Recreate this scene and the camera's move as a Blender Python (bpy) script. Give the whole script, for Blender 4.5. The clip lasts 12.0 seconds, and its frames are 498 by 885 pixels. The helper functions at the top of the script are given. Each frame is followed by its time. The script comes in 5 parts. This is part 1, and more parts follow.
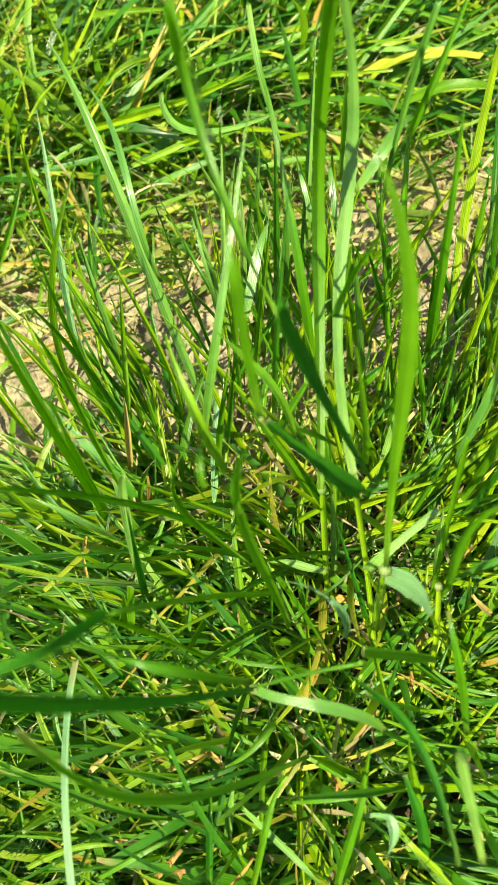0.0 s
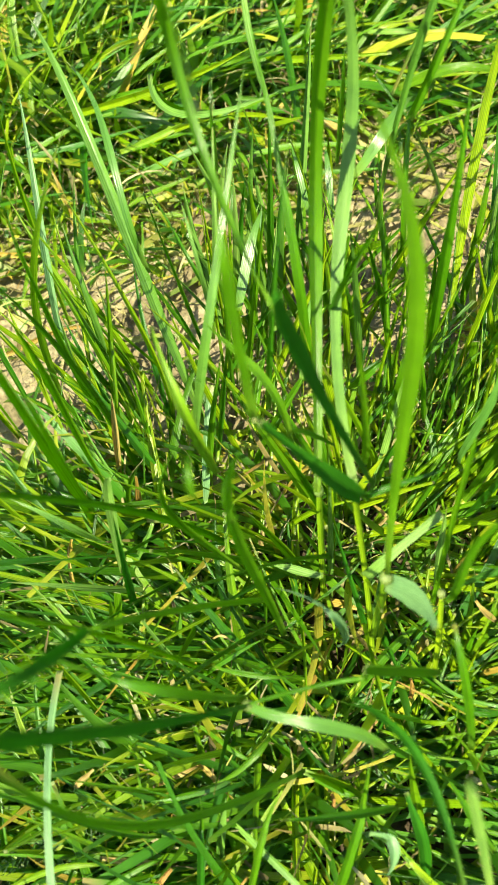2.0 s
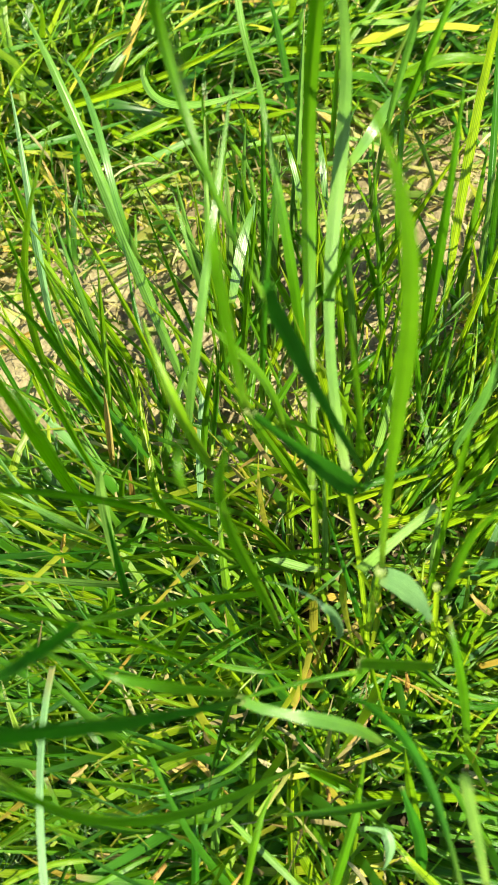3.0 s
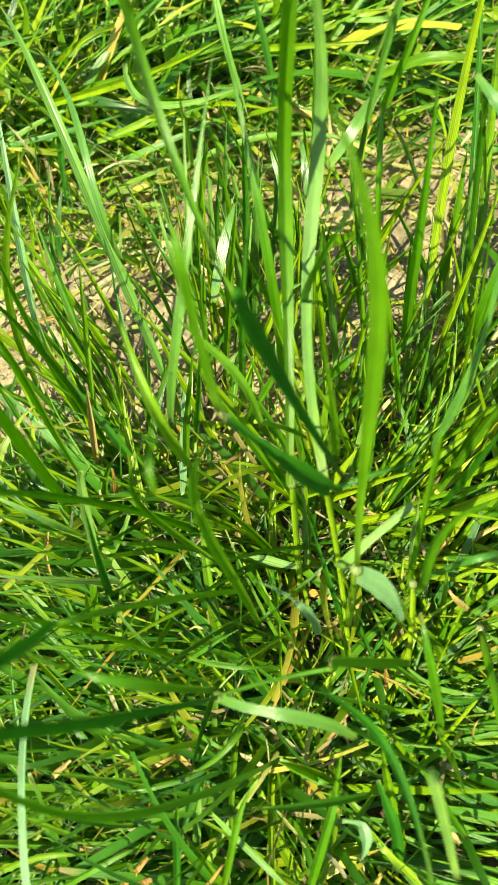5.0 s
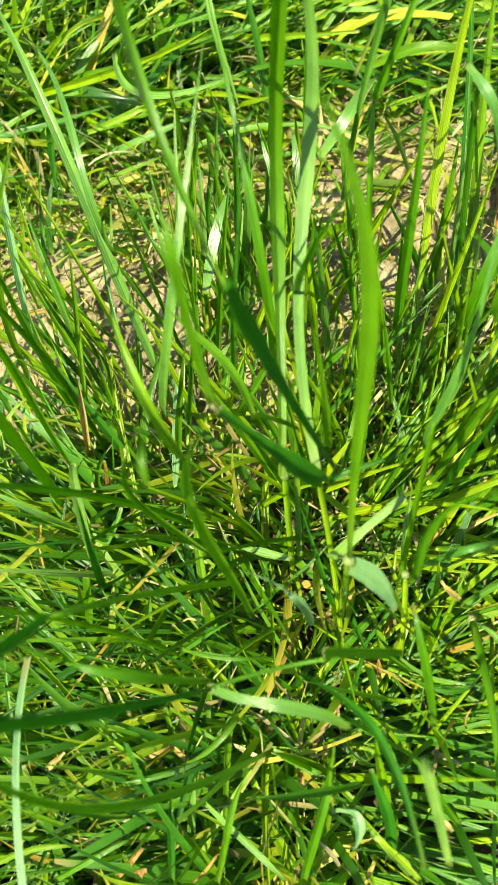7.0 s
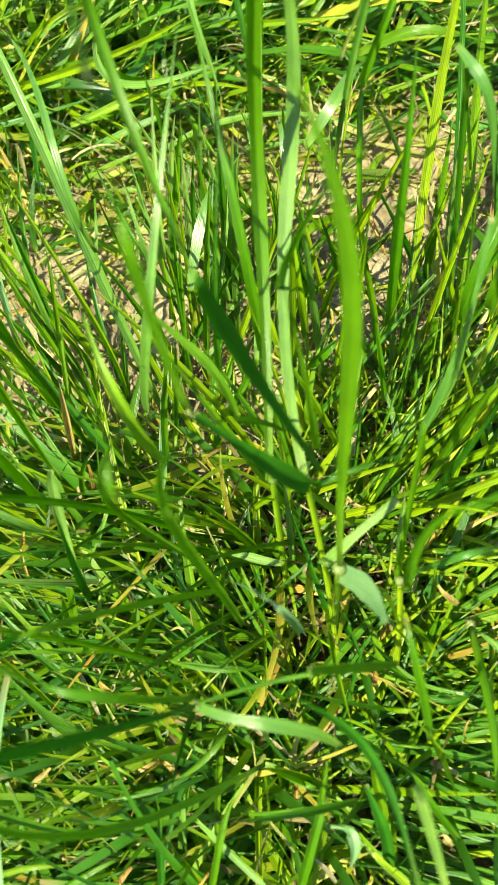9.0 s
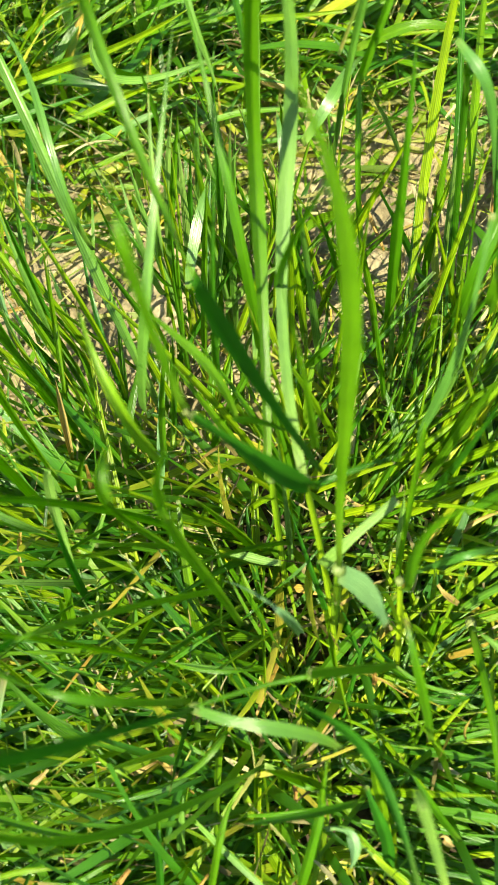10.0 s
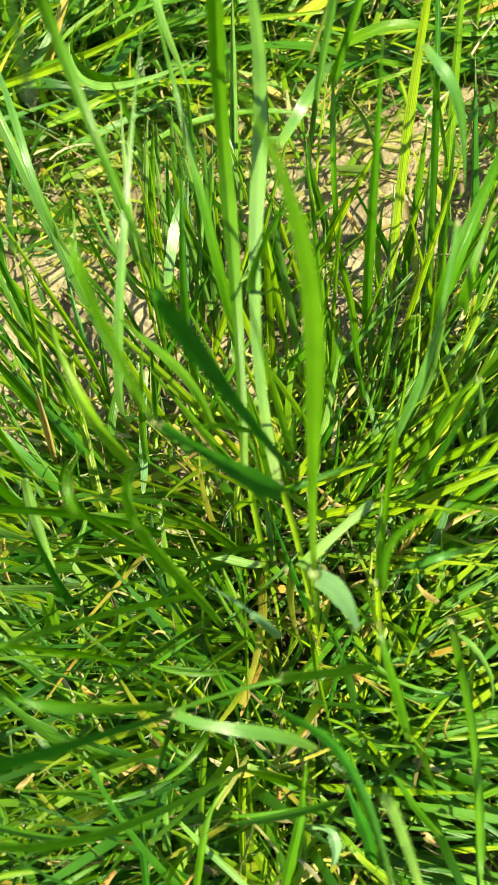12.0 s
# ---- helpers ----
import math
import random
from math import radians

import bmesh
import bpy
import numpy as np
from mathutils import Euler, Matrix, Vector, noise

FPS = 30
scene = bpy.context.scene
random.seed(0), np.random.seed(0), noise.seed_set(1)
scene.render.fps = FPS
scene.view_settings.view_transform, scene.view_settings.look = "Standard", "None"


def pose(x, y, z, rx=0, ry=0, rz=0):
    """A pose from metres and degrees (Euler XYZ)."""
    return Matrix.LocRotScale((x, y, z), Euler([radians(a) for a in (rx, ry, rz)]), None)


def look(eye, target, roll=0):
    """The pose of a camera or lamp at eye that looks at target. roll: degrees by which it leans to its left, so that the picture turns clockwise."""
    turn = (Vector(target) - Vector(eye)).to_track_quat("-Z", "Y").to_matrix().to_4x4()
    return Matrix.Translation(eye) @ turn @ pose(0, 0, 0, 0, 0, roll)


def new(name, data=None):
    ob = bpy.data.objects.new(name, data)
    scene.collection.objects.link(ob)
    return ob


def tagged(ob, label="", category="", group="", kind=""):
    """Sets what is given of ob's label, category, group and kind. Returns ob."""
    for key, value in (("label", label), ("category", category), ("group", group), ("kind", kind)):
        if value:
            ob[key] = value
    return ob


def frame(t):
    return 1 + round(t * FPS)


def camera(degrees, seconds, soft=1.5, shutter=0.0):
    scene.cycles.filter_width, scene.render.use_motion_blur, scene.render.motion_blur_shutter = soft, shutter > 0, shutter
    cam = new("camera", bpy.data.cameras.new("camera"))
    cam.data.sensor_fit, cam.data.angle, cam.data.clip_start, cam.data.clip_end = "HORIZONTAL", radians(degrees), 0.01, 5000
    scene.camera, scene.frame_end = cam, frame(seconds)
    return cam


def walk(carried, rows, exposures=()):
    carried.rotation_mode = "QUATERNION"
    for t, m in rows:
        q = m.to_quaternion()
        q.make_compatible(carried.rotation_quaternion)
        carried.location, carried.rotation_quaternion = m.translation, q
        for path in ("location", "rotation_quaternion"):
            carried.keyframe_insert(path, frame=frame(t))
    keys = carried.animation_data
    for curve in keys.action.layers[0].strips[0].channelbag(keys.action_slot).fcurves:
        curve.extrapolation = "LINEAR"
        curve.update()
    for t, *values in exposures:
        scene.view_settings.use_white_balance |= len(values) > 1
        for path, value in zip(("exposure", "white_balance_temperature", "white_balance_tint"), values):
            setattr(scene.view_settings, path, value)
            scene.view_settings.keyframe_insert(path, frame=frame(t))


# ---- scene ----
cam = camera(35.6, 12.0, soft=1.4)
# the lens is sharp at the foot of the grass; the raised blades near it blur
cam.data.dof.use_dof, cam.data.dof.focus_distance, cam.data.dof.aperture_fstop = True, 0.40, 17.0
PATH = [
    (0, (0.038, 0.028, 0.42), (-0.118, 0.905, -1.37), -12.8),
    (0.5, (0.037, 0.031, 0.417), (-0.122, 0.898, -1.378), -13.2),
    (1, (0.034, 0.034, 0.412), (-0.119, 0.899, -1.385), -12.7),
    (1.5, (0.04, 0.037, 0.408), (-0.102, 0.901, -1.39), -12.2),
    (2, (0.037, 0.038, 0.406), (-0.103, 0.898, -1.395), -12.1),
    (2.5, (0.035, 0.037, 0.406), (-0.102, 0.891, -1.397), -12.0),
    (3, (0.038, 0.038, 0.403), (-0.094, 0.888, -1.403), -11.9),
    (4.8, (0.043, 0.039, 0.407), (-0.078, 0.869, -1.409), -11.6),
    (5, (0.044, 0.039, 0.407), (-0.072, 0.87, -1.409), -11.2),
    (5.5, (0.042, 0.039, 0.406), (-0.071, 0.865, -1.412), -11.2),
    (6, (0.038, 0.038, 0.407), (-0.073, 0.86, -1.413), -11.0),
    (6.5, (0.042, 0.039, 0.408), (-0.062, 0.856, -1.414), -10.7),
    (7, (0.044, 0.039, 0.407), (-0.054, 0.85, -1.419), -10.5),
    (7.2, (0.042, 0.039, 0.407), (-0.058, 0.849, -1.419), -10.6),
    (8.8, (0.05, 0.046, 0.397), (-0.051, 0.845, -1.434), -11.4),
    (9, (0.05, 0.047, 0.396), (-0.055, 0.844, -1.435), -11.9),
    (9.5, (0.05, 0.049, 0.392), (-0.057, 0.842, -1.442), -12.2),
    (10, (0.05, 0.049, 0.394), (-0.052, 0.838, -1.441), -11.9),
    (10.5, (0.054, 0.05, 0.396), (-0.04, 0.834, -1.441), -11.5),
    (11, (0.057, 0.049, 0.397), (-0.035, 0.829, -1.443), -11.6),
    (11.5, (0.055, 0.049, 0.397), (-0.042, 0.825, -1.444), -12.1),
    (12, (0.058, 0.051, 0.397), (-0.037, 0.827, -1.444), -12.4),
]
walk(cam, [(t, look(eye, target, roll)) for t, eye, target, roll in PATH], [(0.0, 1.29, 7250, 5.0), (12.0, 1.29, 7250, 6.0)])


# ---- light ----
SUN_HEIGHT, SUN_WAY = 55.0, 236.0      # degrees over the ground; compass way towards the sun, from +y clockwise
world = bpy.data.worlds.new("sky")
scene.world = world
world.use_nodes = True
wn = world.node_tree.nodes
sky = wn.new("ShaderNodeTexSky")
sky.sky_type, sky.sun_disc = "NISHITA", False
sky.sun_elevation, sky.sun_rotation = radians(SUN_HEIGHT), radians(SUN_WAY)
wn["Background"].inputs["Strength"].default_value = 0.092
world.node_tree.links.new(sky.outputs[0], wn["Background"].inputs["Color"])
sun = new("sun", bpy.data.lights.new("sun", "SUN"))
sun.data.energy, sun.data.angle, sun.data.color = 4.75, radians(0.5), (1.0, 0.93, 0.76)
a, b = radians(SUN_HEIGHT), radians(SUN_WAY)
toward = Vector((math.sin(b) * math.cos(a), math.cos(b) * math.cos(a), math.sin(a)))
sun.matrix_world = look(toward * 5, (0, 0, 0))


# ---- materials ----
def nodes(name):
    m = bpy.data.materials.new(name)
    m.use_nodes = True
    return m, m.node_tree.nodes, m.node_tree.links, m.node_tree.nodes["Principled BSDF"]


def ramp(nd, stops):
    r = nd.new("ShaderNodeValToRGB")
    e = r.color_ramp.elements
    while len(e) < len(stops):
        e.new(0.5)
    for s, (at, c) in zip(e, stops):
        s.position, s.color = at, (*c, 1)
    return r


def mixed(nd, ln, kind, fac, one, two):
    m = nd.new("ShaderNodeMix")
    m.data_type, m.blend_type = "RGBA", kind
    for value, socket in ((fac, m.inputs[0]), (one, m.inputs[6]), (two, m.inputs[7])):
        if isinstance(value, bpy.types.NodeSocket):
            ln.new(value, socket)
        else:
            socket.default_value = value
    return m.outputs[2]


def blade_material(name, stops, pieces, gloss=0.33, thin=0.46, glow=(0.34, 0.69, 0.015), tips=True, shine=0.75, relief_depth=0.0005):
    """Ribbed living or dry leaf. pieces: whether the colours vary by the mesh's islands or by the object."""
    m, nd, ln, p = nodes(name)
    uv = nd.new("ShaderNodeUVMap")
    uv.uv_map = "UVMap"
    along = nd.new("ShaderNodeUVMap")
    along.uv_map = "along"
    part = nd.new("ShaderNodeSeparateXYZ")
    ln.new(along.outputs[0], part.inputs[0])
    if pieces:
        rnd = nd.new("ShaderNodeNewGeometry").outputs["Random Per Island"]
    else:
        rnd = nd.new("ShaderNodeObjectInfo").outputs["Random"]
    base = ramp(nd, stops)
    ln.new(rnd, base.inputs[0])
    # veins along the blade
    veins = nd.new("ShaderNodeMapping")
    veins.inputs["Scale"].default_value = (15.0, 0.5, 1.0)
    ln.new(uv.outputs[0], veins.inputs[0])
    n1 = nd.new("ShaderNodeTexNoise")
    n1.inputs["Scale"].default_value, n1.inputs["Detail"].default_value = 1.0, 2.0
    ln.new(veins.outputs[0], n1.inputs["Vector"])
    ribs = nd.new("ShaderNodeTexWave")
    ribs.wave_type, ribs.bands_direction, ribs.wave_profile = "BANDS", "X", "SIN"
    ribs.inputs["Scale"].default_value, ribs.inputs["Distortion"].default_value = 1.6, 0.5
    ribs.inputs["Detail"].default_value = 1.0
    ln.new(uv.outputs[0], ribs.inputs["Vector"])
    relief = nd.new("ShaderNodeMath")
    relief.operation, relief.inputs[1].default_value = "MULTIPLY_ADD", 0.35
    ln.new(ribs.outputs["Fac"], relief.inputs[0])
    ln.new(n1.outputs[0], relief.inputs[2])
    # blotches, paler and drier spots
    obj = nd.new("ShaderNodeTexCoord")
    n2 = nd.new("ShaderNodeTexNoise")
    n2.inputs["Scale"].default_value, n2.inputs["Detail"].default_value = 60.0, 4.0
    ln.new(obj.outputs["Object"], n2.inputs["Vector"])
    dark = ramp(nd, [(0.32, (0.6, 0.66, 0.58)), (0.66, (1.32, 1.24, 1.3))])
    ln.new(n1.outputs[0], dark.inputs[0])
    col = mixed(nd, ln, "MULTIPLY", 0.75, base.outputs[0], dark.outputs[0])
    vein = ramp(nd, [(0.1, (0.58, 0.68, 0.58)), (0.7, (1.28, 1.22, 1.28))])
    ln.new(ribs.outputs["Fac"], vein.inputs[0])
    col = mixed(nd, ln, "MULTIPLY", 0.35 if pieces else 0.7, col, vein.outputs[0])
    n2.inputs["Roughness"].default_value = 0.65
    spot = ramp(nd, [(0.32, (0.74, 0.78, 0.74)), (0.64, (1.22, 1.14, 1.0))])
    ln.new(n2.outputs[0], spot.inputs[0])
    col = mixed(nd, ln, "MULTIPLY", 0.8, col, spot.outputs[0])
    if tips:
        # paler sheaths at the root, and dry tips on some blades
        root = ramp(nd, [(0.0, (0.5, 0.5, 0.5)), (0.16, (0, 0, 0))] if pieces else [(0.0, (0.3, 0.3, 0.3)), (0.14, (0, 0, 0))])
        ln.new(part.outputs["X"], root.inputs[0])
        col = mixed(nd, ln, "MIX", root.outputs[0], col, (0.34, 0.42, 0.07, 1))
        some = nd.new("ShaderNodeMath")
        some.operation, some.inputs[1].default_value = "MULTIPLY_ADD", 0.16
        ln.new(part.outputs["Y"], some.inputs[0])
        ln.new(part.outputs["X"], some.inputs[2])
        end = ramp(nd, [(0.0, (0, 0, 0)), (0.52, (0, 0, 0)), (0.58, (0.85, 0.85, 0.85))])
        half = nd.new("ShaderNodeMath")
        half.operation, half.inputs[1].default_value = "MULTIPLY", 0.5
        ln.new(some.outputs[0], half.inputs[0])
        ln.new(half.outputs[0], end.inputs[0])
        col = mixed(nd, ln, "MIX", end.outputs[0], col, (0.36, 0.26, 0.08, 1))
    ln.new(col, p.inputs["Base Color"])
    # uneven gloss
    sheen = nd.new("ShaderNodeMapRange")
    sheen.inputs["To Min"].default_value, sheen.inputs["To Max"].default_value = gloss - 0.08, gloss + 0.14
    ln.new(n2.outputs[0], sheen.inputs["Value"])
    ln.new(sheen.outputs[0], p.inputs["Roughness"])
    p.inputs["Specular IOR Level"].default_value = shine
    bump = nd.new("ShaderNodeBump")
    bump.inputs["Strength"].default_value, bump.inputs["Distance"].default_value = 0.55, relief_depth
    ln.new(relief.outputs[0], bump.inputs["Height"])
    ln.new(bump.outputs[0], p.inputs["Normal"])
    tr = nd.new("ShaderNodeBsdfTranslucent")
    tint = mixed(nd, ln, "MIX", 0.65, col, (*glow, 1))
    ln.new(tint, tr.inputs[0])
    mix = nd.new("ShaderNodeMixShader")
    mix.inputs[0].default_value = thin
    ln.new(p.outputs[0], mix.inputs[1])
    ln.new(tr.outputs[0], mix.inputs[2])
    ln.new(mix.outputs[0], nd["Material Output"].inputs[0])
    return m


GREEN = [(0.0, (0.030, 0.18, 0.011)), (0.35, (0.098, 0.28, 0.010)), (0.7, (0.21, 0.40, 0.011)), (1.0, (0.30, 0.45, 0.014))]
leaf_green = blade_material("leaf_green", GREEN, False, 0.28)
leaf_mid = blade_material("leaf_mid", [(0.0, (0.09, 0.30, 0.009)), (1.0, (0.14, 0.34, 0.010))], False, 0.34, 0.52, (0.36, 0.70, 0.015))
leaf_waxy = blade_material("leaf_waxy", [(0.0, (0.14, 0.34, 0.045)), (1.0, (0.21, 0.41, 0.075))], False, 0.50, 0.3, (0.25, 0.5, 0.06))
# dark copy for broad blades; their shaded side is put into the colour
leaf_broad_shade = blade_material("leaf_broad_shade", [(0.0, (0.030, 0.19, 0.008)), (1.0, (0.042, 0.22, 0.010))], False, 0.6, 0.38, (0.14, 0.55, 0.01), True, 0.25)
leaf_bluish = blade_material("leaf_bluish", [(0.0, (0.07, 0.26, 0.03)), (1.0, (0.11, 0.31, 0.05))], False, 0.42, 0.32, (0.22, 0.56, 0.03), True, 0.8, 0.0003)
# pale bluish copy; the sky's sheen on these blades is painted into it
leaf_pale_sheen = blade_material("leaf_pale_sheen", [(0.0, (0.13, 0.31, 0.12)), (1.0, (0.17, 0.36, 0.15))], False, 0.46, 0.22, (0.18, 0.5, 0.1), True, 0.8)
leaf_gloss = blade_material("leaf_gloss", [(0.0, (0.09, 0.26, 0.03)), (1.0, (0.14, 0.33, 0.05))], False, 0.27, 0.3, (0.28, 0.55, 0.04), True, 1.0, 0.00035)
stem_green = blade_material("stem_green", [(0.0, (0.15, 0.34, 0.010)), (0.6, (0.27, 0.44, 0.012)), (1.0, (0.40, 0.46, 0.02))], False, 0.4, 0.25)
turf_green = blade_material("turf_green", [(0.0, (0.014, 0.09, 0.006)), (0.35, (0.050, 0.19, 0.008)), (0.58, (0.16, 0.34, 0.010)),
                                           (0.78, (0.28, 0.42, 0.015)), (0.92, (0.44, 0.45, 0.05)), (1.0, (0.48, 0.31, 0.07))], True, 0.32, 0.36, shine=0.65)
sward_green = blade_material("sward_green", [(0.0, (0.018, 0.13, 0.008)), (0.5, (0.05, 0.23, 0.009)), (0.85, (0.13, 0.33, 0.010)), (1.0, (0.28, 0.43, 0.014))], True, 0.38, 0.38, shine=0.7)
sward_leaf = blade_material("sward_leaf", [(0.0, (0.024, 0.15, 0.008)), (0.5, (0.065, 0.25, 0.009)), (0.85, (0.13, 0.33, 0.010)), (1.0, (0.28, 0.43, 0.014))], False, 0.38, 0.38, shine=0.7)
straw = blade_material("dry_straw", [(0.0, (0.09, 0.075, 0.022)), (0.3, (0.19, 0.165, 0.045)), (0.55, (0.32, 0.295, 0.13)), (0.8, (0.50, 0.47, 0.27)),
                                     (0.92, (0.36, 0.42, 0.08)), (1.0, (0.33, 0.20, 0.05))], True, 0.6, 0.2, (0.6, 0.42, 0.16), False)
trodden = blade_material("trodden_grass", [(0.0, (0.07, 0.16, 0.012)), (0.4, (0.16, 0.25, 0.02)), (0.75, (0.30, 0.32, 0.07)), (1.0, (0.44, 0.40, 0.18))], True, 0.5, 0.25, (0.5, 0.5, 0.06), False)
frond_green = blade_material("frond_green", [(0.0, (0.022, 0.10, 0.010)), (1.0, (0.045, 0.15, 0.012))], False, 0.5, 0.25, (0.16, 0.45, 0.01), False)
withered = blade_material("withered_leaf", [(0.0, (0.36, 0.21, 0.045)), (0.5, (0.50, 0.38, 0.07)), (1.0, (0.54, 0.44, 0.18))], False, 0.6, 0.3, (0.6, 0.4, 0.1), False)
pale = blade_material("pale_joint", [(0.0, (0.15, 0.27, 0.05)), (1.0, (0.24, 0.30, 0.10))], False, 0.5, 0.2, (0.6, 0.6, 0.3), False)

soil, nd, ln, p = nodes("dry_soil")
tc = nd.new("ShaderNodeTexCoord")
big, fine = nd.new("ShaderNodeTexNoise"), nd.new("ShaderNodeTexNoise")
big.inputs["Scale"].default_value, big.inputs["Detail"].default_value = 22.0, 5.0
fine.inputs["Scale"].default_value, fine.inputs["Detail"].default_value = 260.0, 6.0
for n in (big, fine):
    ln.new(tc.outputs["Object"], n.inputs["Vector"])
tone = ramp(nd, [(0.3, (0.14, 0.118, 0.060)), (0.5, (0.27, 0.233, 0.130)), (0.7, (0.38, 0.333, 0.205))])
ln.new(big.outputs[0], tone.inputs[0])
grit = ramp(nd, [(0.3, (0.6, 0.58, 0.55)), (0.7, (1.3, 1.28, 1.25))])
ln.new(fine.outputs[0], grit.inputs[0])
earth = mixed(nd, ln, "MULTIPLY", 0.9, tone.outputs[0], grit.outputs[0])
# dark soil under turf, colour deepened for blade shade; dry earth along trodden strip
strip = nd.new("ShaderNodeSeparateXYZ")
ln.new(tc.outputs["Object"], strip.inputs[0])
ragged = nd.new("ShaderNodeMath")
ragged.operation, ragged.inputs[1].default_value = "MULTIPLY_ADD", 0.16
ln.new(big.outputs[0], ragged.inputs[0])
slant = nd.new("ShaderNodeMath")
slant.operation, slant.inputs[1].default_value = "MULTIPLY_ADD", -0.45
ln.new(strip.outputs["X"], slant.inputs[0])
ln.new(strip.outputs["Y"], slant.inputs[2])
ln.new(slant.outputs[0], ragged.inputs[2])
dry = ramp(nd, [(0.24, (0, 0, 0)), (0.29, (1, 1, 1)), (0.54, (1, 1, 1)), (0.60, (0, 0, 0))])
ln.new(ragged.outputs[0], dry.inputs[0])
humus_shade = mixed(nd, ln, "MULTIPLY", 1.0, grit.outputs[0], (0.055, 0.041, 0.021, 1))
earth = mixed(nd, ln, "MIX", dry.outputs[0], humus_shade, earth)
# past the turf that is built, the sheet carries the meadow's colour
away = nd.new("ShaderNodeVectorMath")
away.operation = "LENGTH"
ln.new(tc.outputs["Object"], away.inputs[0])
wide = nd.new("ShaderNodeMapRange")
wide.inputs["From Min"].default_value, wide.inputs["From Max"].default_value = 0.8, 1.5
ln.new(away.outputs["Value"], wide.inputs["Value"])
meadow = ramp(nd, [(0.3, (0.016, 0.042, 0.003)), (0.7, (0.036, 0.078, 0.005))])
ln.new(big.outputs[0], meadow.inputs[0])
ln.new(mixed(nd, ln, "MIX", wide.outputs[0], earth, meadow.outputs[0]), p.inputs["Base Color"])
p.inputs["Roughness"].default_value = 0.95
bump = nd.new("ShaderNodeBump")
bump.inputs["Strength"].default_value, bump.inputs["Distance"].default_value = 0.9, 0.003
ln.new(fine.outputs[0], bump.inputs["Height"])
ln.new(bump.outputs[0], p.inputs["Normal"])


# ---- ground ----
def height(x, y):
    v = Vector((x, y, 0))
    return 0.006 * noise.noise(v * 14) + 0.0045 * noise.noise(v * 48) + 0.0026 * noise.noise(v * 130) - 0.004


def ground_sheet():
    """One sheet: fine clods where the camera looks, wide strips out to the horizon."""
    near_x = [-0.40 + 0.004 * i for i in range(201)]
    near_y = [-0.20 + 0.004 * i for i in range(276)]
    out = [0.1, 0.4, 1.5, 6, 30, 200, 1500]
    xs = [near_x[0] - o for o in out[::-1]] + near_x + [near_x[-1] + o for o in out]
    ys = [near_y[0] - o for o in out[::-1]] + near_y + [near_y[-1] + o for o in out]
    verts = [(x, y, height(x, y)) for y in ys for x in xs]
    w = len(xs)
    faces = [(j * w + i, j * w + i + 1, (j + 1) * w + i + 1, (j + 1) * w + i) for j in range(len(ys) - 1) for i in range(w - 1)]
    me = bpy.data.meshes.new("ground")
    me.from_pydata(verts, [], faces)
    me.polygons.foreach_set("use_smooth", [True] * len(faces))
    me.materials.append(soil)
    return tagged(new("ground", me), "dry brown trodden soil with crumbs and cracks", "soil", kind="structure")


ground_sheet()


# ---- grass blades ----
def bezier(p0, p1, p2, p3, n):
    s = np.linspace(0, 1, n + 1)[:, None]
    p0, p1, p2, p3 = (np.array(q, float) for q in (p0, p1, p2, p3))
    pts = (1 - s) ** 3 * p0 + 3 * s * (1 - s) ** 2 * p1 + 3 * s * s * (1 - s) * p2 + s**3 * p3
    tan = np.gradient(pts, axis=0)
    return pts, tan / (np.linalg.norm(tan, axis=1, keepdims=True) + 1e-12)


def along_map(me, values):
    """A second map: how far along its blade a point lies, and a number of the blade's own."""
    layer = me.uv_layers.new(name="along")
    idx = np.empty(len(me.loops), int)
    me.loops.foreach_get("vertex_index", idx)
    layer.data.foreach_set("uv", np.array(values, float)[idx].ravel())


def mesh_of(name, rings, closed, uvs, material, ends=True):
    """A skin over rings of points. uvs: (u, v) of each point."""
    k, n = len(rings[0]), len(rings)
    verts = [tuple(q) for r in rings for q in r]
    faces = []
    for i in range(n - 1):
        for j in range(k if closed else k - 1):
            a, b = i * k + j, i * k + (j + 1) % k
            faces.append((a, b, b + k, a + k))
    if ends and closed:
        faces += [tuple(range(k))[::-1], tuple(range((n - 1) * k, n * k))]
    me = bpy.data.meshes.new(name)
    me.from_pydata(verts, [], faces)
    layer = me.uv_layers.new(name="UVMap")
    flat = np.array(uvs, float)
    idx = np.empty(len(me.loops), int)
    me.loops.foreach_get("vertex_index", idx)
    layer.data.foreach_set("uv", flat[idx].ravel())
    me.polygons.foreach_set("use_smooth", [True] * len(faces))
    me.materials.append(material)
    return me


def child(name, me, parent, label=""):
    ob = new(name, me)
    ob.parent = parent
    return tagged(ob, label) if label else ob


def tussock(x, y, label):
    ob = new("grass_tussock", None)
    ob.location = (x, y, 0)
    ob.empty_display_size = 0.02
    return tagged(ob, label, "grass", "grass tussocks")


rng = random.Random(7)


